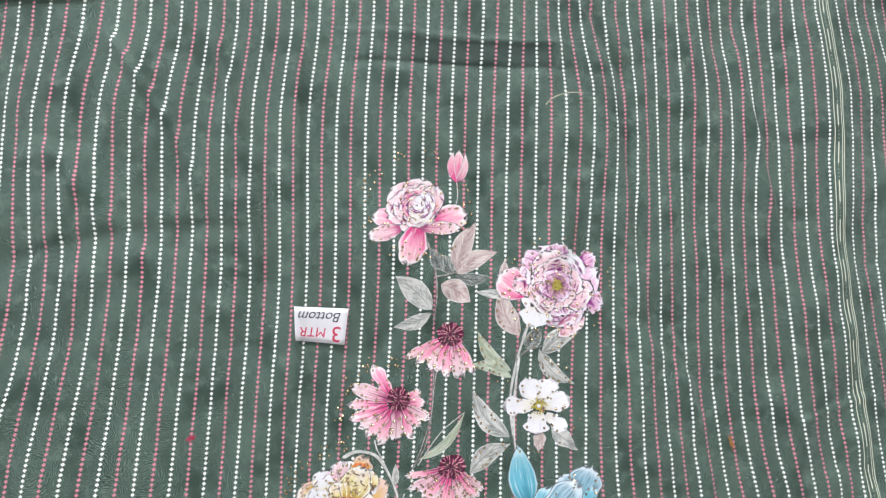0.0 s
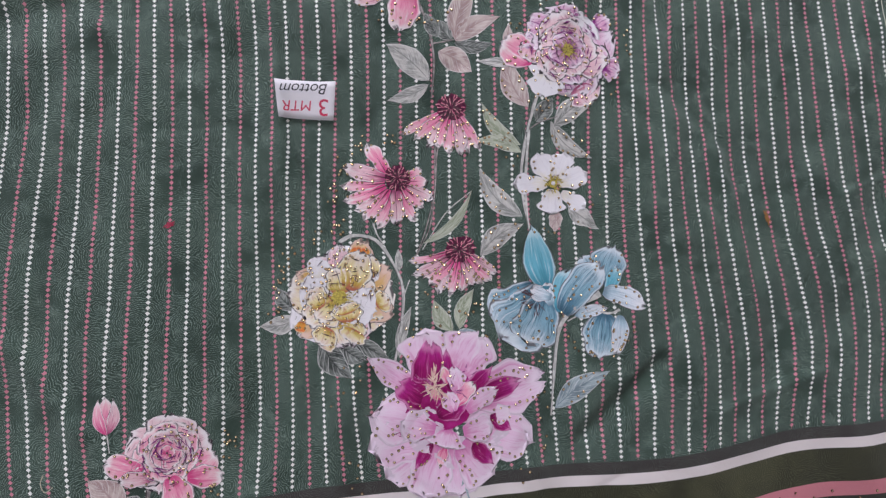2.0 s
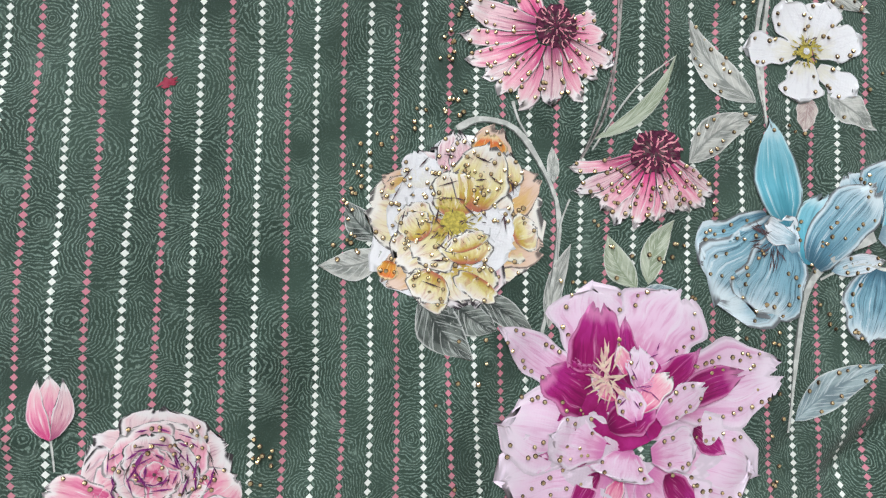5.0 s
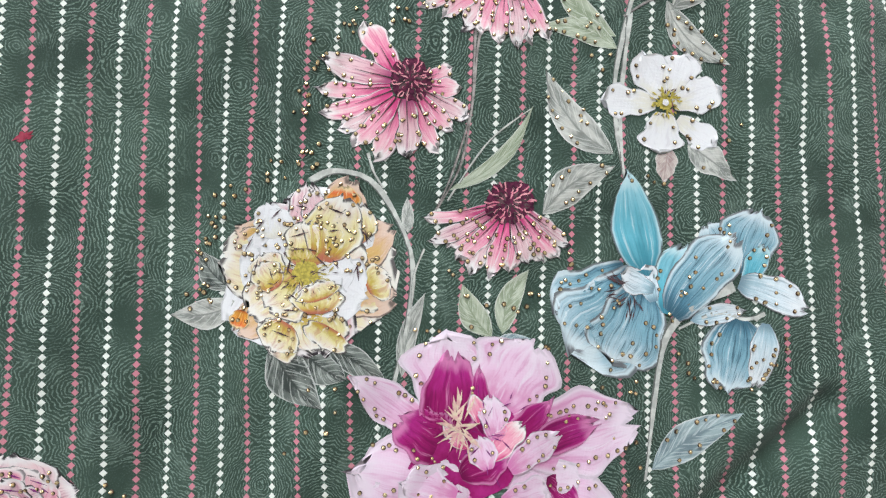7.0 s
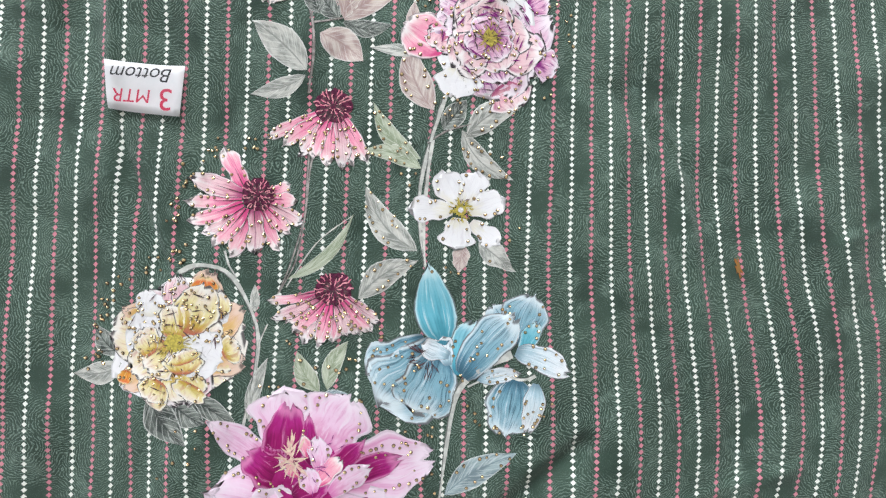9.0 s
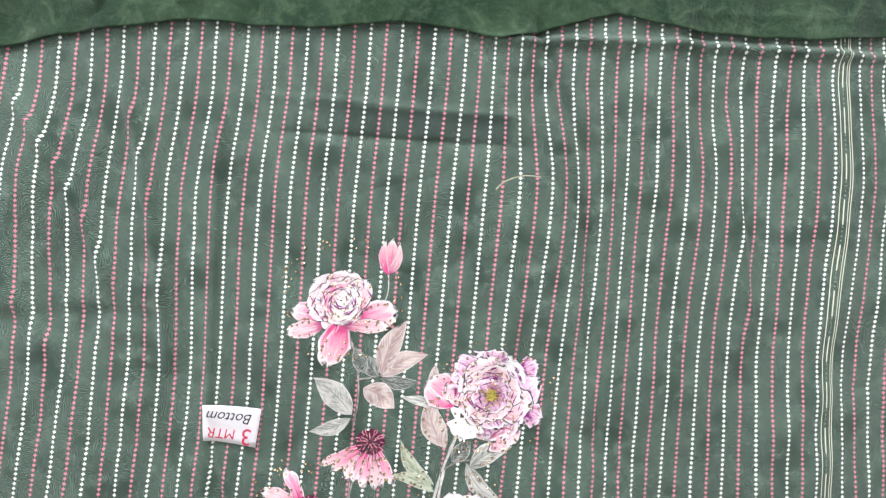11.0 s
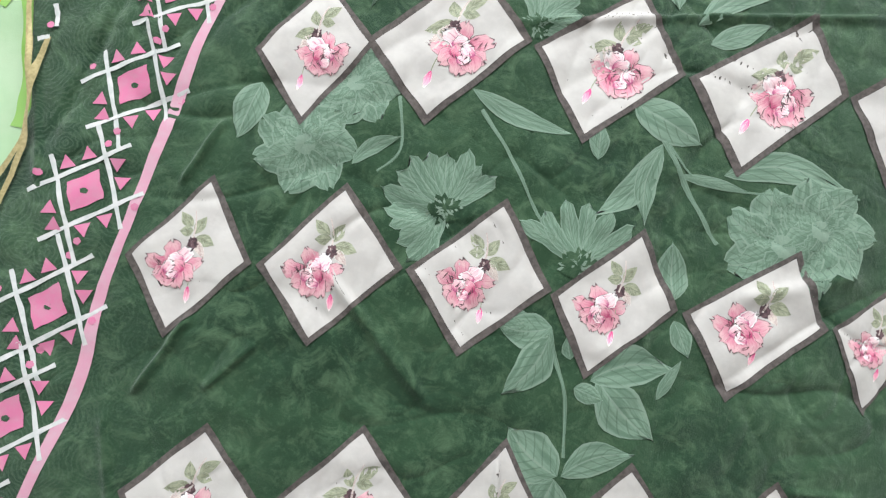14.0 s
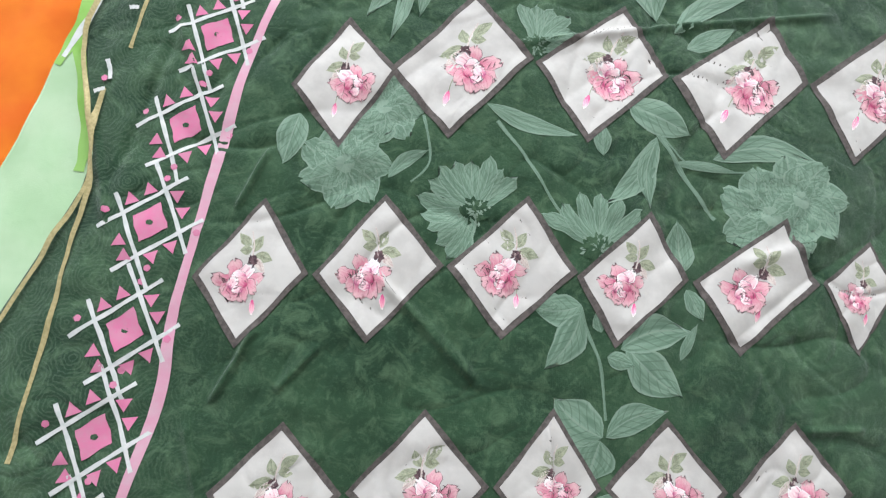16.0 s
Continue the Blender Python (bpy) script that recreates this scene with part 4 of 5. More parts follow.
# cream peony
C = (-0.1030, -0.2250)
head, dots = rose_head("peony", "printed cream and yellow peony with amber tips", C,
    [(7, 0.004, 0.04, 0.039, ("cream", "white", "blush"), 12), (6, 0.003, 0.032, 0.032, ("cream", "cream", "white"), 30), (5, 0.003, 0.024, 0.025, ("white", "cream"), 8)], (0.006, "stamen"), 0.95)
for b, t, w, m, l in (((-0.1100, -0.2180), (-0.1340, -0.2030), 0.022, "amber", 1), ((-0.0940, -0.2170), (-0.0780, -0.1840), 0.024, "amber", 1), ((-0.0950, -0.2200), (-0.0830, -0.1910), 0.027, "cream", 5),
                      ((-0.1020, -0.2140), (-0.1000, -0.1840), 0.018, "blush", 3), ((-0.1110, -0.2330), (-0.1360, -0.2500), 0.02, "amber", 1), ((-0.0960, -0.2320), (-0.0630, -0.2390), 0.026, "amber", 1),
                      ((-0.0920, -0.2220), (-0.0620, -0.2070), 0.024, "amber", 1), ((-0.1120, -0.2510), (-0.1230, -0.2580), 0.024, "cream", 4), ((-0.1010, -0.2420), (-0.1000, -0.2610), 0.03, "cream", 4),
                      ((-0.0990, -0.2440), (-0.0980, -0.2290), 0.024, "cream", 8), ((-0.1180, -0.2280), (-0.1230, -0.2150), 0.018, "cream", 7), ((-0.1140, -0.2080), (-0.1170, -0.1950), 0.018, "white", 4)):
    blade("petal", head, b, t, w, M[m], "round", layer=l, ruffle=0.07, dots=dots if l < 5 else None)
ticks("flower_centre", head, (-0.1030, -0.2250), 0.012, 0.011, 90, 0.0035, 0.0007, M["stamen"], layer=8)
for b, t, w, m, sh, l in [
    ((-0.1200, -0.2100), (-0.1340, -0.2090), 0.0154, "amber", "round", 1), ((-0.0850, -0.2020), (-0.0830, -0.1860), 0.0160, "flame", "round", 2), ((-0.1330, -0.2400), (-0.1360, -0.2480), 0.0093, "flame", "round", 4),
    ((-0.0970, -0.2070), (-0.0970, -0.1870), 0.0118, "blush", "petal", 3), ((-0.0800, -0.2130), (-0.0760, -0.1950), 0.0180, "cream", "round", 5), ((-0.1180, -0.2050), (-0.1180, -0.1920), 0.0139, "white", "round", 4),
    ((-0.0970, -0.2380), (-0.0990, -0.2300), 0.0206, "cream", "round", 9), ((-0.1170, -0.2310), (-0.1240, -0.2190), 0.0154, "cream", "round", 8), ((-0.0760, -0.2340), (-0.0650, -0.2300), 0.0180, "cream", "round", 3),
    ((-0.1130, -0.2470), (-0.1210, -0.2590), 0.0206, "cream", "round", 5), ((-0.0930, -0.2510), (-0.0990, -0.2590), 0.0232, "cream", "round", 5)]:
    blade("petal", head, b, t, w, M[m], sh, layer=l, ruffle=0.08, nu=13, nv=9, dots=dots)
ticks("ink_hatching", head, (-0.1050, -0.2260), 0.016, 0.014, 40, 0.0032, 0.0005, M["ink"], layer=9)
halo(dots, C, 0.043, 40, spread=(1.4, 3.4))
all_dots += dots
for b, t, w, m, d in (((-0.1360, -0.2300), (-0.1510, -0.2110), 0.013, "leaf_dark", 0.1), ((-0.1350, -0.2360), (-0.1650, -0.2390), 0.014, "leaf", 0.1), ((-0.1200, -0.2550), (-0.1000, -0.2870), 0.02, "leaf_dark", -0.1),
                      ((-0.1080, -0.2580), (-0.0880, -0.2750), 0.018, "leaf_dark", -0.08), ((-0.0980, -0.2570), (-0.0690, -0.2830), 0.012, "leaf_dark", 0.05), ((-0.0630, -0.2770), (-0.0490, -0.2390), 0.009, "leaf", 0.06),
                      ((-0.0550, -0.2100), (-0.0540, -0.1930), 0.006, "leaf", 0.0), ((-0.0190, -0.2620), (-0.0310, -0.2360), 0.013, "leaf_green", 0.1), ((-0.0140, -0.2610), (0.0010, -0.2320), 0.012, "leaf_green", 0.1),
                      ((-0.0210, -0.2710), (-0.0010, -0.2640), 0.009, "leaf_blue", 0.1)):
    leaf(b, t, w, m, d)
stem(striped, [(-0.0980, -0.1830), (-0.0870, -0.1790), (-0.0710, -0.1840), (-0.0600, -0.2020), (-0.0540, -0.2250), (-0.0590, -0.2530), (-0.0670, -0.2800)], 0.0036, M["stem"])
stem(striped, [(-0.0710, -0.1710), (-0.0690, -0.1800), (-0.0650, -0.1880)], 0.0018, M["stem"])
stem(striped, [(-0.0480, -0.2180), (-0.0540, -0.2310), (-0.0560, -0.2460)], 0.0012, M["stem"])
stem(striped, [(-0.0190, -0.2640), (-0.0200, -0.2750)], 0.0012, M["stem_dark"])
stem(striped, [(-0.0150, -0.1090), (-0.0180, -0.1330), (-0.0210, -0.1540), (-0.0320, -0.1830), (-0.0410, -0.2000)], 0.0016, M["stem_dark"])
stem(striped, [(0.0610, -0.1100), (0.0560, -0.1350), (0.0520, -0.1640), (0.0510, -0.1890)], 0.0032, M["stem"])

# blue iris
head = blade("blue_iris", striped, (0.0610, -0.2400), (0.0530, -0.1870), 0.027, M["aqua"], "leaf", 0.03, 2, 0.05, label="printed pale blue iris with sequins")
dots = []
for b, t, w, m, s, l in (((0.0580, -0.2400), (0.0180, -0.2730), 0.062, "blue", "fan", 1), ((0.0570, -0.2430), (0.0380, -0.2800), 0.05, "blue", "fan", 2), ((0.0490, -0.2360), (0.0120, -0.2530), 0.04, "blue", "fan", 0),
                         ((0.0630, -0.2460), (0.0460, -0.2370), 0.016, "ice", "fan", 5), ((0.0620, -0.2520), (0.0600, -0.2340), 0.015, "ice", "fan", 4),
                         ((0.0690, -0.2590), (0.0810, -0.2260), 0.021, "aqua", "petal", 3), ((0.0700, -0.2590), (0.1060, -0.2240), 0.027, "blue", "petal", 4),
                         ((0.1020, -0.2350), (0.0920, -0.2160), 0.018, "blue", "round", 1), ((0.1050, -0.2410), (0.1190, -0.2120), 0.03, "blue", "round", 1), ((0.1090, -0.2490), (0.1200, -0.2290), 0.012, "aqua", "round", 2),
                         ((0.1050, -0.2460), (0.1370, -0.2610), 0.017, "ice", "petal", 3), ((0.1040, -0.2640), (0.0940, -0.2980), 0.034, "blue", "round", 1), ((0.1160, -0.2670), (0.1080, -0.2970), 0.014, "ice", "round", 2),
                         ((0.0790, -0.2630), (0.1070, -0.2600), 0.011, "ice", "slim", 2)):
    blade("petal", head, b, t, w, M[m], s, 0.04, l, 0.07, dots=dots if l < 4 else None, nu=13, nv=9)
ticks("ink_hatching", head, (0.0510, -0.2450), 0.013, 0.013, 34, 0.007, 0.0007, M["ink"], layer=6, spread=(2.4, 5.2), inner=0.4)
halo(dots, (0.0980, -0.2700), 0.024, 26)
halo(dots, (0.0240, -0.2680), 0.03, 10, spread=(4.0, 6.0))
all_dots += dots
stem(striped, [(0.1020, -0.2470), (0.0860, -0.2530), (0.0690, -0.2650), (0.0610, -0.2850), (0.0550, -0.3130), (0.0500, -0.3380)], 0.0068, M["stem"], taper=0.2, layer=3)
stem(striped, [(0.1160, -0.2620), (0.1070, -0.2640), (0.0930, -0.2600), (0.0730, -0.2660)], 0.0026, M["stem"], layer=2)
leaf((0.0540, -0.3330), (0.1010, -0.3100), 0.018, "leaf_blue", 0.06, dots=all_dots)

# large magenta peony
C = (-0.0390, -0.3070)
head, dots = rose_head("magenta_peony", "printed large orchid pink peony with magenta heart", C, [], (0.005, "magenta"))
blot("petal_base", head, (-0.0310, -0.3360), 0.05, 0.036, M["orchid"], layer=0, jag=0.05)
blot("petal_base", head, (-0.0330, -0.3130), 0.028, 0.022, M["heart"], layer=4, jag=0.08)
PEONY_UPPER = [
    ((-0.0420, -0.3000), (-0.0400, -0.2590), 0.0386, "orchid", "fan", 2), ((-0.0210, -0.2960), (0.0000, -0.2660), 0.0329, "orchid", "petal", 3), ((-0.0120, -0.3150), (0.0470, -0.3090), 0.0314, "orchid", "petal", 3),
    ((-0.0530, -0.3030), (-0.0860, -0.2740), 0.0165, "orchid", "leaf", 2), ((-0.0440, -0.3080), (-0.0380, -0.2690), 0.0247, "magenta", "round", 5), ((-0.0430, -0.3140), (-0.0650, -0.2960), 0.0237, "magenta", "round", 5),
    ((-0.0270, -0.3070), (-0.0260, -0.2750), 0.0103, "magenta", "leaf", 6), ((-0.0170, -0.3120), (0.0070, -0.2930), 0.0129, "magenta", "leaf", 5), ((-0.0120, -0.3190), (0.0280, -0.3080), 0.0149, "magenta", "petal", 6),
    ((-0.0390, -0.3250), (-0.0160, -0.3170), 0.0160, "magenta", "round", 6), ((-0.0280, -0.3020), (-0.0310, -0.2870), 0.0077, "pink", "leaf", 7), ((-0.0210, -0.3100), (-0.0210, -0.2900), 0.0108, "orchid", "petal", 7),
    ((-0.0250, -0.3180), (-0.0080, -0.3040), 0.0113, "pink", "petal", 7), ((-0.0160, -0.3240), (0.0090, -0.3110), 0.0108, "orchid", "petal", 8), ((-0.0260, -0.3230), (-0.0290, -0.3080), 0.0103, "orchid", "petal", 8),
    ((-0.0350, -0.3130), (-0.0460, -0.3000), 0.0067, "pink", "leaf", 8)]
PEONY_LOWER = [
    ((-0.0310, -0.3340), (-0.0900, -0.3170), 0.0355, "orchid", "fan", 3), ((-0.0400, -0.3410), (-0.0920, -0.3430), 0.0355, "orchid", "fan", 2), ((-0.0410, -0.3450), (-0.0820, -0.3660), 0.0313, "orchid", "fan", 1),
    ((-0.0390, -0.3460), (-0.0570, -0.3860), 0.0321, "orchid", "fan", 3), ((-0.0300, -0.3470), (-0.0290, -0.3880), 0.0313, "orchid", "fan", 2), ((-0.0240, -0.3480), (-0.0020, -0.3750), 0.0355, "orchid", "fan", 3),
    ((-0.0140, -0.3400), (0.0320, -0.3560), 0.0355, "orchid", "fan", 2), ((-0.0420, -0.3350), (-0.0670, -0.3250), 0.0228, "orchid", "fan", 9), ((-0.0210, -0.3390), (0.0020, -0.3380), 0.0203, "orchid", "fan", 9),
    ((-0.0320, -0.3370), (-0.0360, -0.3500), 0.0254, "orchid", "fan", 9), ((-0.0480, -0.3380), (-0.0720, -0.3340), 0.0110, "magenta", "leaf", 5), ((-0.0450, -0.3450), (-0.0610, -0.3630), 0.0093, "magenta", "leaf", 5),
    ((-0.0350, -0.3480), (-0.0420, -0.3650), 0.0076, "pink", "leaf", 5), ((-0.0150, -0.3490), (-0.0010, -0.3670), 0.0127, "magenta", "leaf", 5), ((0.0020, -0.3300), (0.0170, -0.3440), 0.0110, "magenta", "leaf", 5)]
for b, t, w, m, sh, l in PEONY_UPPER + PEONY_LOWER:
    blade("petal", head, b, t, w * (1.3 if m == "orchid" else 1.12), M[m], sh, shape_rng.uniform(-0.05, 0.05), l, 0.09, dots=dots if m == "orchid" else None, nu=16, nv=13)
ticks("flower_centre", head, (-0.0380, -0.3030), 0.008, 0.015, 34, 0.011, 0.0015, M["stamen_pale"], layer=11)
ticks("ink_hatching", head, (-0.0270, -0.3080), 0.026, 0.022, 22, 0.006, 0.0006, M["plum"], layer=10)
halo(dots, (-0.0340, -0.3260), 0.068, 44)
all_dots += dots
for t in ((-0.0220, -0.3960), (-0.0270, -0.3810), (-0.0110, -0.3790)):
    stem(striped, [(-0.0250, -0.3750), t], 0.0022, M["leaf_blue"], layer=2)

# lower rose with its bud, across the border
bud((-0.2820, -0.3040), (-0.2800, -0.2760), 0.0155)
stem(striped, [(-0.2820, -0.3030), (-0.2810, -0.3170)], 0.0014, M["stem"])
C = (-0.2410, -0.3230)
head, dots = rose_head("rose", "printed pink rose growing from the border", C,
    [(6, 0.002, 0.03, 0.034, "blush", 20), (5, 0.001, 0.024, 0.03, "pink", 50), (4, 0.0, 0.018, 0.024, "blush", 10), (4, 0.0, 0.012, 0.017, "pink", 40), (3, 0.0, 0.006, 0.009, "pink", 0)], (0.0008, "ink"), 0.95)
for b, t, w, m, l in (((-0.2590, -0.3340), (-0.2850, -0.3240), 0.019, "pink", 2), ((-0.2530, -0.3390), (-0.2760, -0.3380), 0.012, "blush", 3), ((-0.2410, -0.3410), (-0.2330, -0.3660), 0.022, "pink", 4),
                      ((-0.2290, -0.3430), (-0.2040, -0.3470), 0.018, "pink", 3), ((-0.2260, -0.3390), (-0.2070, -0.3300), 0.022, "pink", 2)):
    blade("petal", head, b, t, w, M[m], "petal", layer=l, ruffle=0.07, dots=dots)
ticks("ink_hatching", head, C, 0.024, 0.022, 46, 0.0085, 0.001, M["plum"], layer=14, inner=0.15, across=True)
halo(dots, C, 0.038, 22, spread=(5.0, 6.6))
all_dots += dots
stem(striped, [(-0.2560, -0.3450), (-0.2600, -0.3680), (-0.2590, -0.3990), (-0.2580, -0.4340)], 0.0036, M["stem_dark"])
for b, t, w, m, d in (((-0.2770, -0.3630), (-0.2970, -0.3340), 0.023, "leaf_warm", -0.1), ((-0.2790, -0.3670), (-0.3140, -0.3560), 0.02, "leaf_dark", -0.1), ((-0.2610, -0.3600), (-0.2780, -0.3530), 0.018, "leaf_dark", 0.1),
                      ((-0.2630, -0.3710), (-0.2890, -0.3860), 0.024, "leaf_dark", 0.1), ((-0.2570, -0.3910), (-0.2280, -0.3750), 0.023, "leaf_dark", 0.1), ((-0.2610, -0.3710), (-0.2750, -0.3770), 0.014, "leaf_warm", 0.0)):
    leaf(b, t, w, m, d, layer=2)
# sequins scattered on the rose-coloured band of the border
for _ in range(60):
    x = shape_rng.uniform(-0.28, 0.45)
    all_dots.append((x, float(border_line(np.array(x))) - shape_rng.uniform(0.036, 0.053), 0))
sequins(striped, all_dots)

# loose red and orange thread marks on the cloth
blot("stain", striped, (-0.2220, -0.1550), 0.004, 0.002, plain_material("red_fluff", (0.3, 0.03, 0.06), (0.4, 0.06, 0.1), 300.0), 0.3, jag=0.2, label="small dark red fluff mark")
blot("stain", striped, (0.2520, -0.2030), 0.0018, 0.006, plain_material("orange_fluff", (0.4, 0.14, 0.03), (0.3, 0.16, 0.05), 300.0), 0.2, jag=0.25, label="faint orange mark")


# ---- paper tag ----
def tag():
    c = [(-0.1327, -0.0517), (-0.0869, -0.0570), (-0.0919, -0.0880), (-0.1329, -0.0810)]
    nu, nv = 9, 7
    verts = []
    for i in range(nu):
        for j in range(nv):
            u, v = i / (nu - 1), j / (nv - 1)
            x = (1 - u) * (1 - v) * c[0][0] + u * (1 - v) * c[1][0] + u * v * c[2][0] + (1 - u) * v * c[3][0]
            y = (1 - u) * (1 - v) * c[0][1] + u * (1 - v) * c[1][1] + u * v * c[2][1] + (1 - u) * v * c[3][1]
            verts.append((x, y, float(striped_height(np.array(x), np.array(y))) + 0.0016 + 0.0014 * abs(2 * u - 1) ** 3))
    ob = mesh_object("paper_tag", verts, [f[::-1] for f in grid_faces(nu, nv)], M["paper"])
    mod = ob.modifiers.new("thickness", "SOLIDIFY")
    mod.thickness, mod.offset = 0.00025, -1
    tagged(ob, "small white paper tag with printed writing, lying on the striped cloth", "tag")
    ex, ey = Vector(c[0]) - Vector(c[1]), Vector(c[3]) - Vector(c[0])
    turn = math.atan2(ex.y, ex.x)
    top = max(v[2] for v in verts) + 0.0002

    def word(name, text, size, u, v, mat, shear=0.0):
        cu = bpy.data.curves.new(name, "FONT")
        cu.body, cu.size, cu.shear, cu.align_x, cu.align_y = text, size, shear, "CENTER", "CENTER"
        tmp = new(name + "_outline", cu)
        bpy.context.view_layer.update()
        me = bpy.data.meshes.new_from_object(tmp.evaluated_get(bpy.context.evaluated_depsgraph_get()))
        bpy.data.objects.remove(tmp)
        me.materials.clear()
        me.materials.append(mat)
        w = new(name, me)
        p = Vector(c[1]) + ex * u + (Vector(c[2]) - Vector(c[1])) * v
        w.matrix_world = pose(p.x, p.y, top, 0, 0, math.degrees(turn))
        w.parent = ob
    word("number", "3", 0.019, 0.17, 0.69, M["red_ink"])
    word("unit_word", "MTR", 0.0115, 0.6, 0.66, M["red_ink"], 0.1)
    word("name_word", "Bottom", 0.0118, 0.5, 0.24, M["black_ink"], 0.3)


tag()


# ---- green veil with patches, laid over the striped cloth ----
HEM_X, HEM_Y = zip((-0.9, 0.26), (-0.3170, 0.2325), (-0.2452, 0.2472), (-0.1790, 0.2550), (-0.1410, 0.2610), (-0.0870, 0.2560), (-0.0270, 0.2520), (0.0210, 0.2590), (0.0560, 0.2560), (0.1121, 0.2449), (0.1700, 0.2570), (0.2080, 0.2660), (0.2729, 0.2518), (0.3746, 0.2441), (0.4604, 0.2481), (0.9, 0.2))
EDGE_Y, EDGE_X = zip(*[(p[1], p[0]) for p in ((-0.62, 0.2), (-0.5167, 0.4115), (-0.4627, 0.5410), (-0.4460, 0.5840), (-0.4246, 0.6356), (-0.4190, 0.6760), (-0.4310, 0.7330), (-0.4500, 0.8160), (-0.4250, 0.9110), (-0.36, 1.3))])


def dupatta_cloth():
    nx, ny = 500, 500
    S, T = np.meshgrid(np.linspace(0, 1, nx), np.linspace(0, 1, ny), indexing="ij")
    hem0 = 0.22
    Y = hem0 + (1.3 - hem0) * T
    left = np.interp(Y, EDGE_Y, EDGE_X)
    X = left + (0.62 - left) * S
    Y = Y + (np.interp(X, HEM_X, HEM_Y) - hem0) * (1 - T) ** 2
    Z = dupatta_height(X, Y)
    near = np.clip(T * 14, 0, 1)
    side = np.clip(S * 26, 0, 1)
    low = striped_height(X, Y) + 0.0035
    Z = low + (Z - low) * near * near * (3 - 2 * near)
    Z = 0.002 + (Z - 0.002) * (0.35 + 0.65 * side)
    ob = mesh_object("dupatta", np.stack([X, Y, Z], -1).reshape(-1, 3), grid_faces(nx, ny), M["dupatta"])
    mod = ob.modifiers.new("thickness", "SOLIDIFY")
    mod.thickness, mod.offset = 0.0004, -1
    return tagged(ob, "thin deep green voile dupatta with ivory patches, crumpled over striped cloth", "dupatta")


dupatta = dupatta_cloth()
veil = dupatta_height


def sage(base, tip, width, shape="leaf", bend=0.0, layer=0, name="tonal_leaf"):
    return blade(name, dupatta, base, tip, width, M["sage"], shape, bend, layer * 0.35 + shape_rng.uniform(0, 0.8), 0.05, veil)


def sage_flower(c, first, last, count, r, width, layer=0, squash=1.0):
    head = blot("tonal_flower", dupatta, c, r * 0.26, r * 0.22, M["dupatta"], layer=2, relief=veil, jag=0.12, label="sage green tonal flower print")
    for i in range(count):
        a = first + (last - first) * i / max(count - 1, 1)
        blade("petal", head, at(c, a, r * 0.15, squash), at(c, a, r * shape_rng.uniform(0.9, 1.08), squash), width, M["sage"], "ray", shape_rng.uniform(-0.08, 0.08), layer * 0.4 + (i % 3) * 0.4, 0.07, veil, nv=5)
    ticks("seed_cluster", head, c, r * 0.32, r * 0.26, 30, r * 0.1, r * 0.04, M["sage"], layer=2.6, relief=veil)


def sage_rose(c, r, layer=0):
    head = blot("tonal_rose", dupatta, c, r * 0.2, r * 0.2, M["sage"], layer=3.4, relief=veil, label="sage green tonal rose print")
    for k, (n, r1, w) in enumerate(((7, 1.0, 0.75), (6, 0.75, 0.6), (4, 0.45, 0.42))):
        for i in range(n):
            a = 30 * k + 360 * i / n
            blade("petal", head, at(c, a, r * 0.15), at(c, a, r * r1), r * w, M["sage"], "round", 0.1, 0.4 * (layer + 2 * k + i % 2), 0.08, veil)


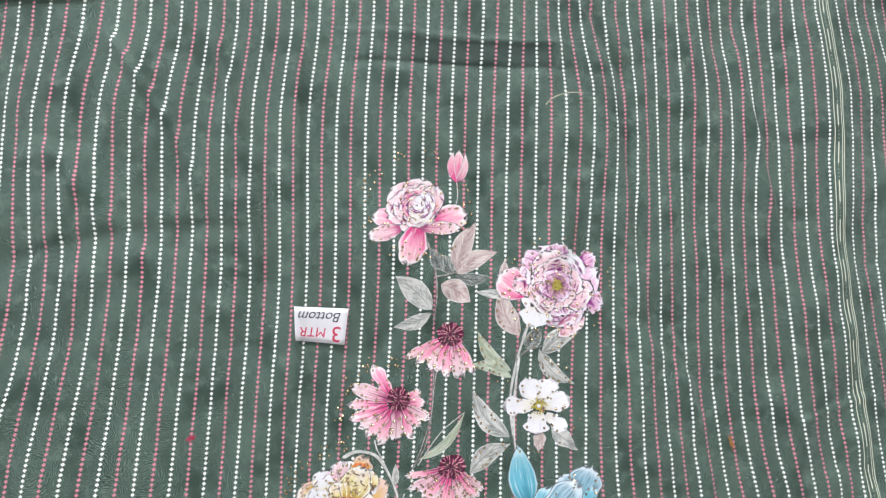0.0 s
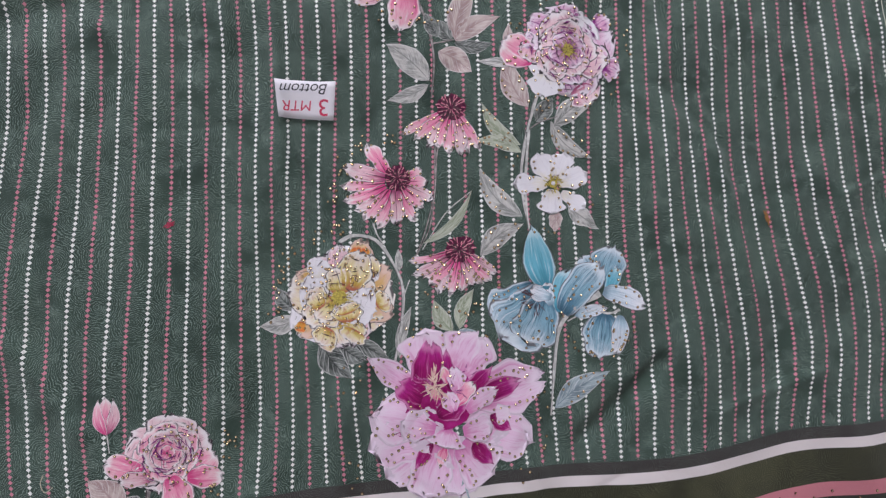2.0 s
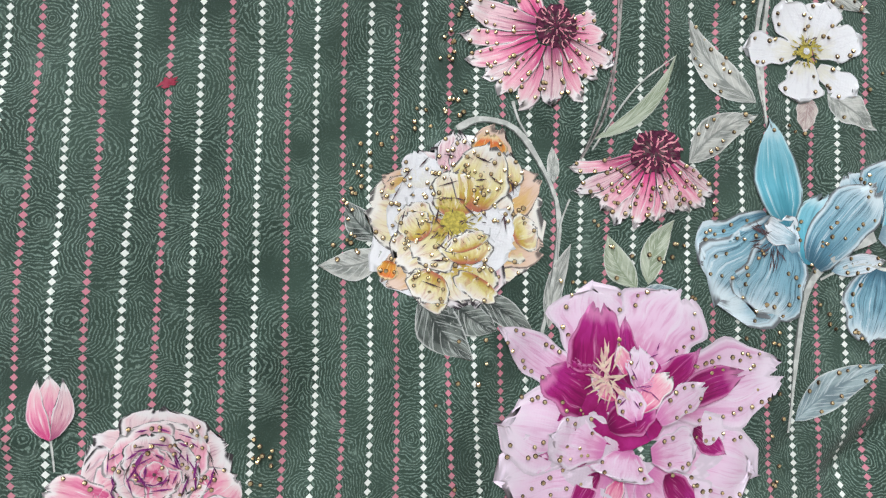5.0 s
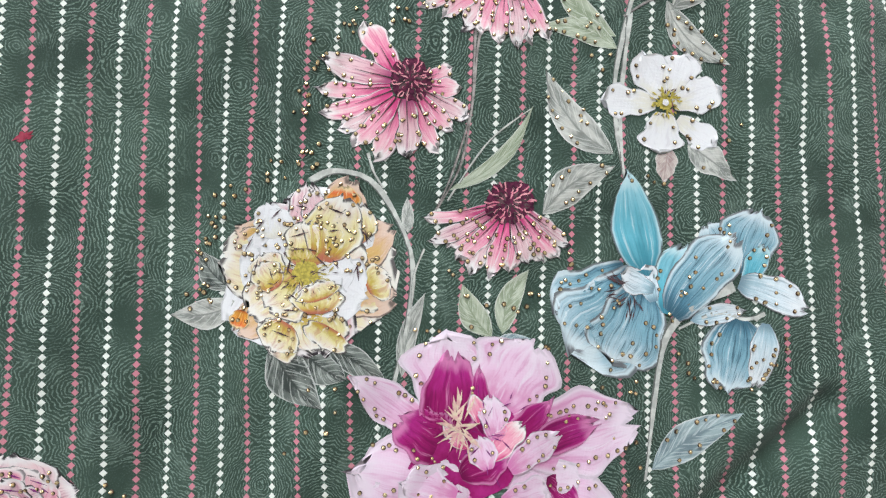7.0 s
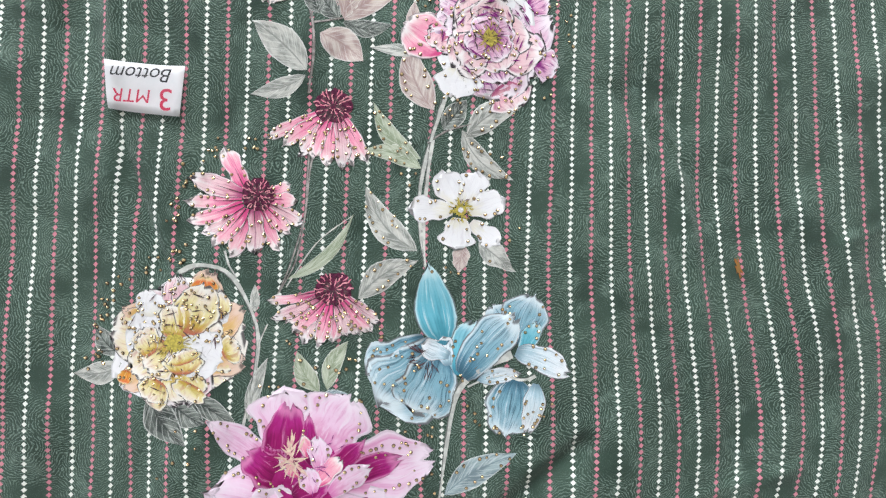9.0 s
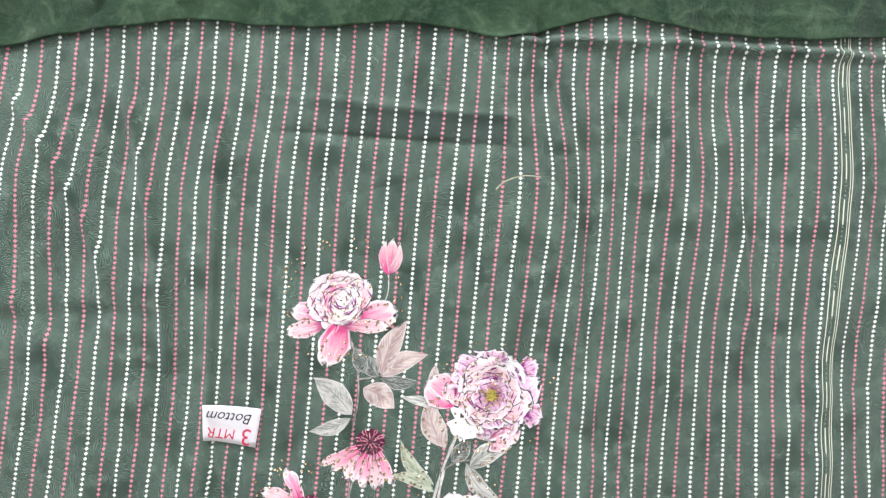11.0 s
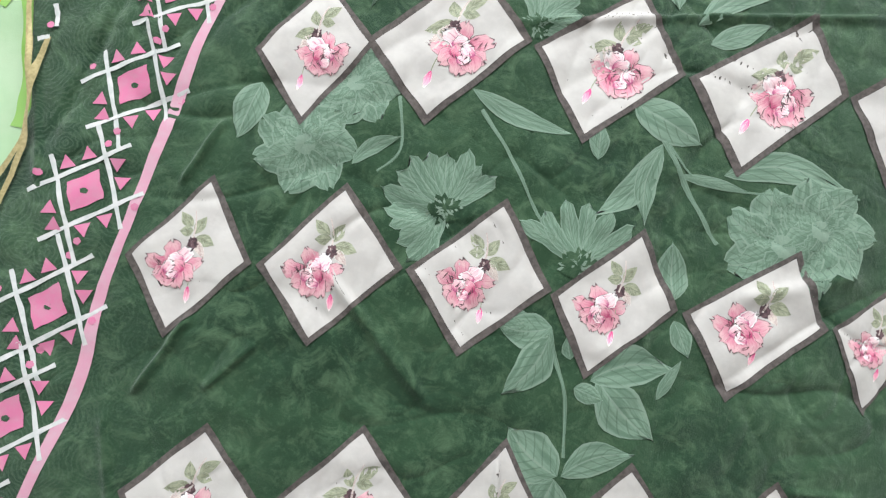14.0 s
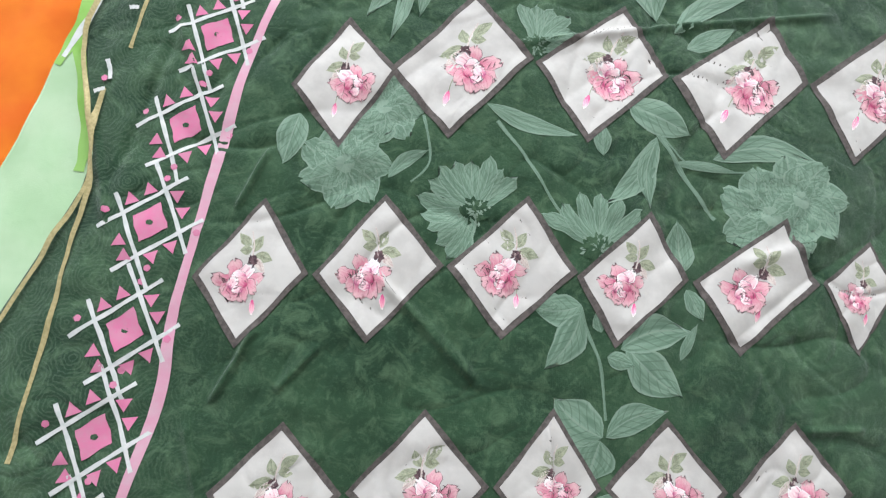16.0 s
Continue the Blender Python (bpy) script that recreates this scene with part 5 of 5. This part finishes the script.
sage_flower((-0.0113, 0.6436), 40, 260, 13, 0.062, 0.022)
sage_flower((0.1243, 0.6072), 20, 150, 7, 0.068, 0.02)
sage_flower((0.0560, 0.8490), 0, 110, 6, 0.055, 0.022)
sage_rose((-0.1550, 0.6860), 0.05)
sage_rose((-0.1170, 0.7570), 0.045)
sage_rose((0.3305, 0.6556), 0.06)
sage_rose((0.3680, 0.6770), 0.055, 2)
sage_rose((0.1980, 1.0250), 0.09)
sage_rose((-0.0540, 0.9880), 0.05)
for b, t, w, d in (((-0.0010, 0.7710), (0.1060, 0.7390), 0.022, -0.06), ((0.1990, 0.7430), (0.1358, 0.6593), 0.03, 0.1), ((0.1990, 0.7400), (0.1877, 0.6574), 0.025, -0.1), ((0.1660, 0.7830), (0.2400, 0.7490), 0.045, 0.0),
                   ((0.2650, 0.7200), (0.3950, 0.7200), 0.035, 0.14), ((0.2190, 0.7140), (0.2910, 0.7080), 0.012, 0.0), ((0.2220, 0.5850), (0.2182, 0.6434), 0.035, 0.0), ((-0.1120, 0.9790), (-0.1430, 0.8700), 0.034, 0.1),
                   ((-0.0970, 0.9660), (-0.1150, 0.8410), 0.02, 0.06), ((-0.0650, 0.9580), (-0.0820, 0.8780), 0.022, 0.0), ((-0.0090, 0.9810), (0.0600, 0.9290), 0.03, 0.1), ((0.1920, 0.9860), (0.2070, 0.8960), 0.05, 0.0),
                   ((0.2270, 0.8790), (0.3370, 0.9440), 0.03, 0.1), ((0.2410, 0.8590), (0.3080, 0.8930), 0.025, 0.0), ((0.1340, 0.7160), (0.1330, 0.7570), 0.02, 0.0), ((0.0863, 0.5492), (0.0595, 0.5347), 0.03, 0.0),
                   ((0.1056, 0.5439), (0.0534, 0.5397), 0.035, 0.1), ((0.1038, 0.5354), (0.0653, 0.4772), 0.035, 0.1), ((0.1472, 0.4989), (0.2276, 0.5195), 0.04, 0.12), ((0.1530, 0.5021), (0.2119, 0.4522), 0.046, -0.06),
                   ((0.1253, 0.4093), (0.0760, 0.4460), 0.05, 0.08), ((0.1283, 0.4093), (0.1940, 0.4370), 0.03, 0.1), ((0.1224, 0.4064), (0.1090, 0.3660), 0.045, 0.0), ((0.1268, 0.5158), (0.1207, 0.5375), 0.014, 0.0),
                   ((0.1319, 0.4903), (0.1600, 0.4827), 0.02, 0.0), ((0.1190, 0.3520), (0.1477, 0.3193), 0.04, 0.0), ((0.1170, 0.3470), (0.1037, 0.3210), 0.03, 0.0), ((0.2252, 0.5668), (0.2421, 0.5329), 0.022, 0.0),
                   ((0.2124, 0.4894), (0.2351, 0.5293), 0.012, 0.0), ((0.2269, 0.3391), (0.2377, 0.3230), 0.015, 0.0), ((-0.1080, 0.6740), (-0.0650, 0.7090), 0.016, 0.1), ((-0.2090, 0.7450), (-0.2220, 0.6840), 0.035, 0.0)):
    sage(b, t, w, "leaf", d)
stem(dupatta, [(0.0120, 0.7500), (0.0470, 0.7050), (0.0759, 0.6564), (0.0945, 0.6299)], 0.0045, M["sage"], veil)
stem(dupatta, [(0.1960, 0.7550), (0.2350, 0.6920), (0.2652, 0.6490)], 0.007, M["sage"], veil)
stem(dupatta, [(0.1990, 0.7530), (0.2400, 0.7110), (0.3040, 0.7070), (0.4080, 0.7160)], 0.003, M["sage"], veil)
stem(dupatta, [(0.1026, 0.5439), (0.1113, 0.5169), (0.1251, 0.4786), (0.1290, 0.4260)], 0.005, M["sage"], veil)
stem(dupatta, [(-0.0720, 0.7520), (-0.0630, 0.6980), (-0.0830, 0.6710)], 0.0035, M["sage"], veil)


def lerp4(L, T, R, B, p, q):
    """A place in a patch: p from left (-1) to right (1) corner, q from bottom to top."""
    cx, cy = (L[0] + R[0] + T[0] + B[0]) / 4, (L[1] + R[1] + T[1] + B[1]) / 4
    return cx + p * (R[0] - L[0]) / 2 + q * (T[0] - B[0]) / 2, cy + p * (R[1] - L[1]) / 2 + q * (T[1] - B[1]) / 2


def quad(name, parent, L, T, R, B, material, grow=1.0, layer=0, n=34, label=""):
    cx, cy = (L[0] + R[0] + T[0] + B[0]) / 4, (L[1] + R[1] + T[1] + B[1]) / 4
    k = [(cx + (p[0] - cx) * grow, cy + (p[1] - cy) * grow) for p in (L, T, R, B)]
    ph = shape_rng.uniform(0, 6.28, 2)
    verts = []
    for i in range(n):
        for j in range(n):
            u, v = i / (n - 1), j / (n - 1)
            w = [(1 - u) * (1 - v), (1 - u) * v, u * v, u * (1 - v)]
            x = sum(a * p[0] for a, p in zip(w, k)) + 0.0007 * math.sin(9 * v + ph[0])
            y = sum(a * p[1] for a, p in zip(w, k)) + 0.0007 * math.sin(8 * u + ph[1])
            verts.append((x, y))
    V = np.array(verts)
    return mesh_object(name, np.c_[V, resting(veil, V[:, 0], V[:, 1], layer)], [f[::-1] for f in grid_faces(n, n)], material, parent, label=label)


def patch(L, T, R, B, side):
    """An ivory patch with a taupe edge and a small rose spray; side mirrors the spray."""
    ob = quad("ivory_patch", dupatta, L, T, R, B, M["ivory"], 1.0, 7.6, label="ivory diamond patch with a small pink rose")
    quad("edging", ob, L, T, R, B, M["taupe"], 1.13, 4, label="dark taupe edge line")
    f = lambda p, q: lerp4(L, T, R, B, p * side, q)
    size = 0.5 * (math.dist(L, R) + math.dist(T, B)) * 0.5
    c = f(0.2, -0.16)
    ca, sa = (R[0] - L[0]) / math.dist(L, R), (R[1] - L[1]) / math.dist(L, R)

    def near(p, q):
        p *= side
        return c[0] + size * (p * ca - q * sa), c[1] + size * (p * sa + q * ca)
    rose = blot("rose", ob, c, size * 0.13, size * 0.12, M["rosy"], layer=9.5, relief=veil, jag=0.1)
    for k, (b, t, w, m) in enumerate((((-0.05, 0.02), (-0.42, 0.14), 0.24, "rosy"), ((0.05, 0.02), (0.42, 0.14), 0.26, "rosy"), ((0.0, 0.05), (0.1, 0.4), 0.26, "rosy"), ((0.0, 0.05), (-0.22, 0.3), 0.24, "blush"),
                                      ((-0.02, 0.0), (-0.3, -0.16), 0.28, "rosy"), ((0.02, 0.0), (0.3, -0.14), 0.26, "rosy"), ((-0.04, 0.0), (-0.1, -0.32), 0.3, "rosy"), ((0.05, 0.0), (0.12, -0.3), 0.28, "rosy"),
                                      ((-0.12, 0.1), (0.1, 0.16), 0.2, "blush"), ((-0.14, -0.06), (0.02, 0.1), 0.17, "rosy"), ((0.14, -0.08), (0.03, 0.1), 0.17, "blush"), ((-0.08, -0.14), (0.1, -0.1), 0.14, "blush"))):
        blade("petal", rose, near(*b), near(*t), w * size * shape_rng.uniform(0.9, 1.1), M[m], "round" if k > 7 else "petal", shape_rng.uniform(-0.1, 0.1), 8 + 0.5 * k, 0.12, veil, 9, 7)
    ticks("ink_hatching", rose, near(0.03, -0.06), 0.24 * size, 0.2 * size, 16, 0.1 * size, 0.014 * size, M["ink"], layer=14.5, relief=veil, inner=0.1, across=True)
    ticks("ink_hatching", rose, near(0.2, 0.1), 0.14 * size, 0.1 * size, 5, 0.14 * size, 0.016 * size, M["ink"], layer=14.5, relief=veil, inner=0.1, across=True)
    for b, t, w in (((-0.02, 0.25), (-0.4, 0.16), 0.2), ((0.0, 0.3), (-0.12, 0.55), 0.17), ((0.08, 0.4), (0.36, 0.6), 0.17), ((0.05, 0.35), (0.3, 0.33), 0.17)):
        blade("leaf", ob, f(*b), f(*t), w * size, M["leaf_tiny"], "leaf", 0.05, 8.5, 0.04, veil, 9, 5)
    blade("leaf", ob, f(-0.02, 0.22), f(-0.28, -0.02), 0.14 * size, M["leaf_warm"], "leaf", 0.0, 8.5, 0.04, veil, 9, 5)
    blot("calyx", ob, f(0.0, 0.17), 0.08 * size, 0.1 * size, M["ink"], layer=9, relief=veil, jag=0.12)
    stem(ob, [f(0.02, 0.15), f(0.03, 0.4), f(0.12, 0.62)], 0.03 * size, M["leaf_warm"], veil, 9, n=8)
    blade("bud", ob, f(-0.14, -0.4), f(-0.17, -0.64), 0.1 * size, M["pink"], "leaf", 0.0, 8.5, 0.04, veil, 9, 5)
    stem(ob, [f(-0.05, -0.1), f(-0.12, -0.28), f(-0.14, -0.42)], 0.02 * size, M["leaf_tiny"], veil, 8, n=8)


patch((-0.2540, 0.3500), (-0.1970, 0.4092), (-0.1430, 0.3510), (-0.2096, 0.2818), 1)
patch((-0.1240, 0.3530), (-0.0569, 0.4241), (0.0010, 0.3600), (-0.0607, 0.2947), 1)
patch((0.0190, 0.3600), (0.0741, 0.4281), (0.1170, 0.3600), (0.0655, 0.3080), 1)
patch((0.1330, 0.3600), (0.1931, 0.4221), (0.2480, 0.3590), (0.1883, 0.2990), 1)
patch((0.2670, 0.3570), (0.3348, 0.4220), (0.3850, 0.3590), (0.3232, 0.2912), 1)
patch((-0.2929, 0.5569), (-0.2370, 0.6354), (-0.1910, 0.5639), (-0.2490, 0.4941), -1)
patch((-0.1720, 0.5649), (-0.1102, 0.6465), (-0.0520, 0.5790), (-0.1194, 0.5038), -1)
patch((-0.0320, 0.5800), (0.0457, 0.6544), (0.0930, 0.5790), (0.0210, 0.5131), -1)
patch((0.1070, 0.5740), (0.1852, 0.6441), (0.2210, 0.5770), (0.1432, 0.5082), -1)
patch((0.2420, 0.5759), (0.3430, 0.6453), (0.3711, 0.5789), (0.2843, 0.5057), -1)
patch((0.3891, 0.5789), (0.4476, 0.6260), (0.4662, 0.5748), (0.4205, 0.5083), -1)
patch((-0.2150, 0.7770), (-0.1610, 0.8560), (-0.1100, 0.8000), (-0.1640, 0.7130), 1)
patch((-0.1040, 0.8030), (-0.0170, 0.9020), (0.0450, 0.8310), (-0.0420, 0.7360), 1)
patch((0.0650, 0.8280), (0.1650, 0.9030), (0.2090, 0.8210), (0.1180, 0.7400), 1)
patch((0.2300, 0.8180), (0.3500, 0.9030), (0.3870, 0.8280), (0.2820, 0.7320), 1)
patch((0.4060, 0.8260), (0.5110, 0.9020), (0.5420, 0.8200), (0.4440, 0.7360), 1)
patch((-0.2360, 0.9890), (-0.1690, 1.0790), (-0.1220, 1.0050), (-0.1680, 0.9120), -1)
patch((0.2330, 1.1000), (0.3360, 1.1920), (0.3860, 1.1110), (0.3040, 1.0220), -1)


# ---- its printed border ----
def bar(parent, a, b, width, material, layer=2, name="white_bar"):
    mid = ((a[0] + b[0]) / 2 + 0.0006, (a[1] + b[1]) / 2 + 0.0006)
    return stem(parent, [a, mid, b], width, material, veil, layer, name, 0.95, 12)


E1 = Vector((-0.3171, 0.6620)) - Vector((-0.3952, 0.6070))
E2 = Vector((-0.3550, 0.5740)) - Vector((-0.3830, 0.6410))
E1 = E1 / E1.length
E2 = E2 / E2.length
UNIT = 0.00054


def border_unit(c, turn, k=1.0):
    """One repeat of the lattice: a pink square, four crossing bars, triangles and dots."""
    ca, sa = math.cos(turn), math.sin(turn)

    def f(a, b):
        v = (E1 * a + E2 * b) * UNIT * k
        return c[0] + v.x * ca - v.y * sa, c[1] + v.x * sa + v.y * ca
    sq = quad("border_square", dupatta, f(-28, 26), f(-28, -28), f(28, -28), f(28, 26), M["pink_print"], 1.0, 3, 6, "pink square in a white lattice print")
    blot("eye", sq, f(0, 0), 0.0035, 0.0028, M["dupatta"], layer=4, relief=veil)
    for a, b in (((-95, -45), (92, -45)), ((-92, 46), (95, 46)), ((-45, -88), (-40, 112)), ((42, -108), (46, 90))):
        bar(sq, f(*a), f(*b), 0.0046, M["white_print"])
    for (x, y), d in (((-22, -66), (0, -1)), ((16, -66), (0, -1)), ((-66, 4), (-1, 0)), ((-66, 34), (-1, 0)), ((-14, 66), (0, 1)), ((24, 66), (0, 1)), ((66, -24), (1, 0)), ((66, 10), (1, 0))):
        p, q = f(x - 12 * d[0], y - 12 * d[1]), f(x + 12 * d[0], y + 12 * d[1])
        blade("triangle", sq, p, q, 0.0145, M["pink_print"], "point", 0.0, 2, 0.0, veil, 4, 3)
    for x, y in ((-70, -66), (72, -80), (54, -64)):
        blot("dot", sq, f(x, y), 0.0034, 0.0034, M["pink_print"], layer=2, relief=veil)


SQUARES = [(-0.2550, 1.0330), (-0.2800, 0.9340), (-0.3070, 0.8300), (-0.3280, 0.7200), (-0.3482, 0.6090), (-0.3574, 0.4989), (-0.3708, 0.3978)]
SQUARES.append((2 * SQUARES[-1][0] - SQUARES[-2][0], 2 * SQUARES[-1][1] - SQUARES[-2][1]))
ref = math.atan2(SQUARES[3][1] - SQUARES[5][1], SQUARES[3][0] - SQUARES[5][0])
for i, c in enumerate(SQUARES):
    p, q = SQUARES[max(i - 1, 0)], SQUARES[min(i + 1, len(SQUARES) - 1)]
    border_unit(c, math.atan2(p[1] - q[1], p[0] - q[0]) - ref, 1.0)
line = [(-0.1960, 1.0360), (-0.2230, 0.9520), (-0.2480, 0.8800), (-0.2720, 0.7950), (-0.2830, 0.7280), (-0.2931, 0.6640), (-0.3050, 0.5800), (-0.3146, 0.5117), (-0.3170, 0.4360), (-0.3380, 0.3410), (-0.3465, 0.3034), (-0.3580, 0.2397)]
ribbon = stem(dupatta, line, 0.0115, M["pink_line"], veil, 1, "pink_ribbon_line", 0.95, 80)
for p in ((-0.2330, 0.9110), (-0.2710, 0.8140), (-0.2820, 0.7120), (-0.3011, 0.6010), (-0.3160, 0.4917)):
    blot("dot", ribbon, p, 0.0036, 0.0036, M["pink_print"], layer=3, relief=veil)
stem(dupatta, [(0.5048, 0.4340), (0.4769, 0.3450), (0.4713, 0.2983), (0.4730, 0.2243)], 0.018, M["pink_line"], veil, 1, "pink_ribbon_line", 0.95, 30)
stem(dupatta, [(-0.3510, 1.0080), (-0.3670, 0.9310), (-0.3860, 0.8640), (-0.3970, 0.8050)], 0.0045, M["gold_line"], veil, 2, "gold_line", 0.9, 30)
stem(dupatta, [(-0.4170, 0.7550), (-0.4200, 0.7100), (-0.4132, 0.6538), (-0.4221, 0.5870), (-0.4276, 0.5146), (-0.4350, 0.4501), (-0.4426, 0.3728)], 0.0055, M["gold_line"], veil, 2, "gold_line", 0.9, 40)
stem(dupatta, [(-0.4210, 0.9180), (-0.4470, 0.8220), (-0.4280, 0.7330), (-0.4160, 0.6770), (-0.4200, 0.6366), (-0.4421, 0.5870), (-0.4577, 0.5440), (-0.5149, 0.4096)], 0.006, M["gold_line"], veil, 1, "gold_edge", 0.9, 50)
for a, b in (((-0.4190, 0.7900), (-0.4130, 0.7670)), ((-0.4270, 0.7510), (-0.4160, 0.7550)), ((-0.3930, 0.8870), (-0.3860, 0.8740)), ((-0.4040, 0.8530), (-0.3940, 0.8540))):
    bar(dupatta, a, b, 0.005, M["white_print"], 2, "white_dash")
for p in ((-0.4190, 0.7680), (-0.3940, 0.8670)):
    blot("dot", dupatta, p, 0.0032, 0.0036, M["pink_print"], layer=2, relief=veil)


# ---- pale green cloth and orange cloth that lie beside and below ----
def side_cloth(name, left, z, seed, amp, material, label, right=None, top=1.6, bottom=0.1, far=-1.6):
    """A loose sheet whose right part runs under the veil. left: its outer edge as places, or none."""
    nx, ny = 120, 150
    S, T = np.meshgrid(np.linspace(0, 1, nx), np.linspace(0, 1, ny), indexing="ij")
    Y = bottom + (top - bottom) * T
    if left:
        pts = sorted((p[1], p[0]) for p in left)
        lo = np.interp(Y, [p[0] for p in pts], [p[1] for p in pts])
    else:
        lo = far + 0 * Y
    X = lo + (right - lo) * S
    Z = z + amp * (bumps(X, Y, seed, 6, 0.22, 0.9, 0.4) + 0.5 * bumps(X, Y, seed + 1, 8, 0.08, 1.2, 0.8))
    ob = mesh_object(name, np.stack([X, Y, Z], -1).reshape(-1, 3), grid_faces(nx, ny), material)
    mod = ob.modifiers.new("thickness", "SOLIDIFY")
    mod.thickness, mod.offset = 0.0005, -1
    return tagged(ob, label, "fabric")


side_cloth("orange_fabric", None, -0.0125, 31, 0.0028, M["orange"], "bright orange cloth spread loosely beside the green ones", right=-0.25, bottom=0.36)
lime = side_cloth("lime_fabric", [(-0.9, 0.1), (-0.5470, 0.5720), (-0.5020, 0.6970), (-0.4890, 0.7480), (-0.4780, 0.7930), (-0.4660, 0.8390), (-0.4640, 0.8790), (-0.4580, 0.9190), (-0.42, 1.3)], -0.003, 41, 0.0012, M["lime"],
                  "pale lime green cloth folded under the dupatta edge", right=-0.2, bottom=0.32)


def lime_height(x, y):
    return -0.003 + 0.0012 * (bumps(x, y, 41, 6, 0.22, 0.9, 0.4) + 0.5 * bumps(x, y, 42, 8, 0.08, 1.2, 0.8))


stem(lime, [(-0.4410, 0.9630), (-0.4470, 0.9000), (-0.4570, 0.8470), (-0.4680, 0.8070), (-0.4760, 0.7840)], 0.03, M["lime_deep"], lime_height, 2, "deep_lime_band", 0.25, 30)
stem(lime, [(-0.4240, 0.9660), (-0.4320, 0.9100), (-0.4470, 0.8580), (-0.4620, 0.8210), (-0.4710, 0.7940)], 0.016, M["white_print"], lime_height, 4, "white_fold_band", 0.3, 30)
stem(lime, [(-0.4570, 0.8220), (-0.4430, 0.7560), (-0.4330, 0.6970), (-0.4351, 0.6640)], 0.022, M["lime_deep"], lime_height, 2, "deep_lime_band", 0.5, 30)


# ---- a loose pale thread on the striped cloth ----
pale_thread = plain_material("pale_thread", (0.5, 0.48, 0.36), (0.4, 0.38, 0.28), 400.0)
thread = stem(None, [(0.1069, 0.1213), (0.1149, 0.1280), (0.1295, 0.1325), (0.1445, 0.1313)], 0.0011, pale_thread, striped_height, 1, "loose_thread", 0.8)
tagged(thread, "short curved pale loose thread on the striped cloth", "thread")
thread = stem(None, [(-0.3280, -0.3260), (-0.3300, -0.3320), (-0.3270, -0.3380), (-0.3210, -0.3350)], 0.0009, pale_thread, striped_height, 1, "loose_thread", 0.8)
tagged(thread, "short curled pale loose thread on the striped cloth", "thread")
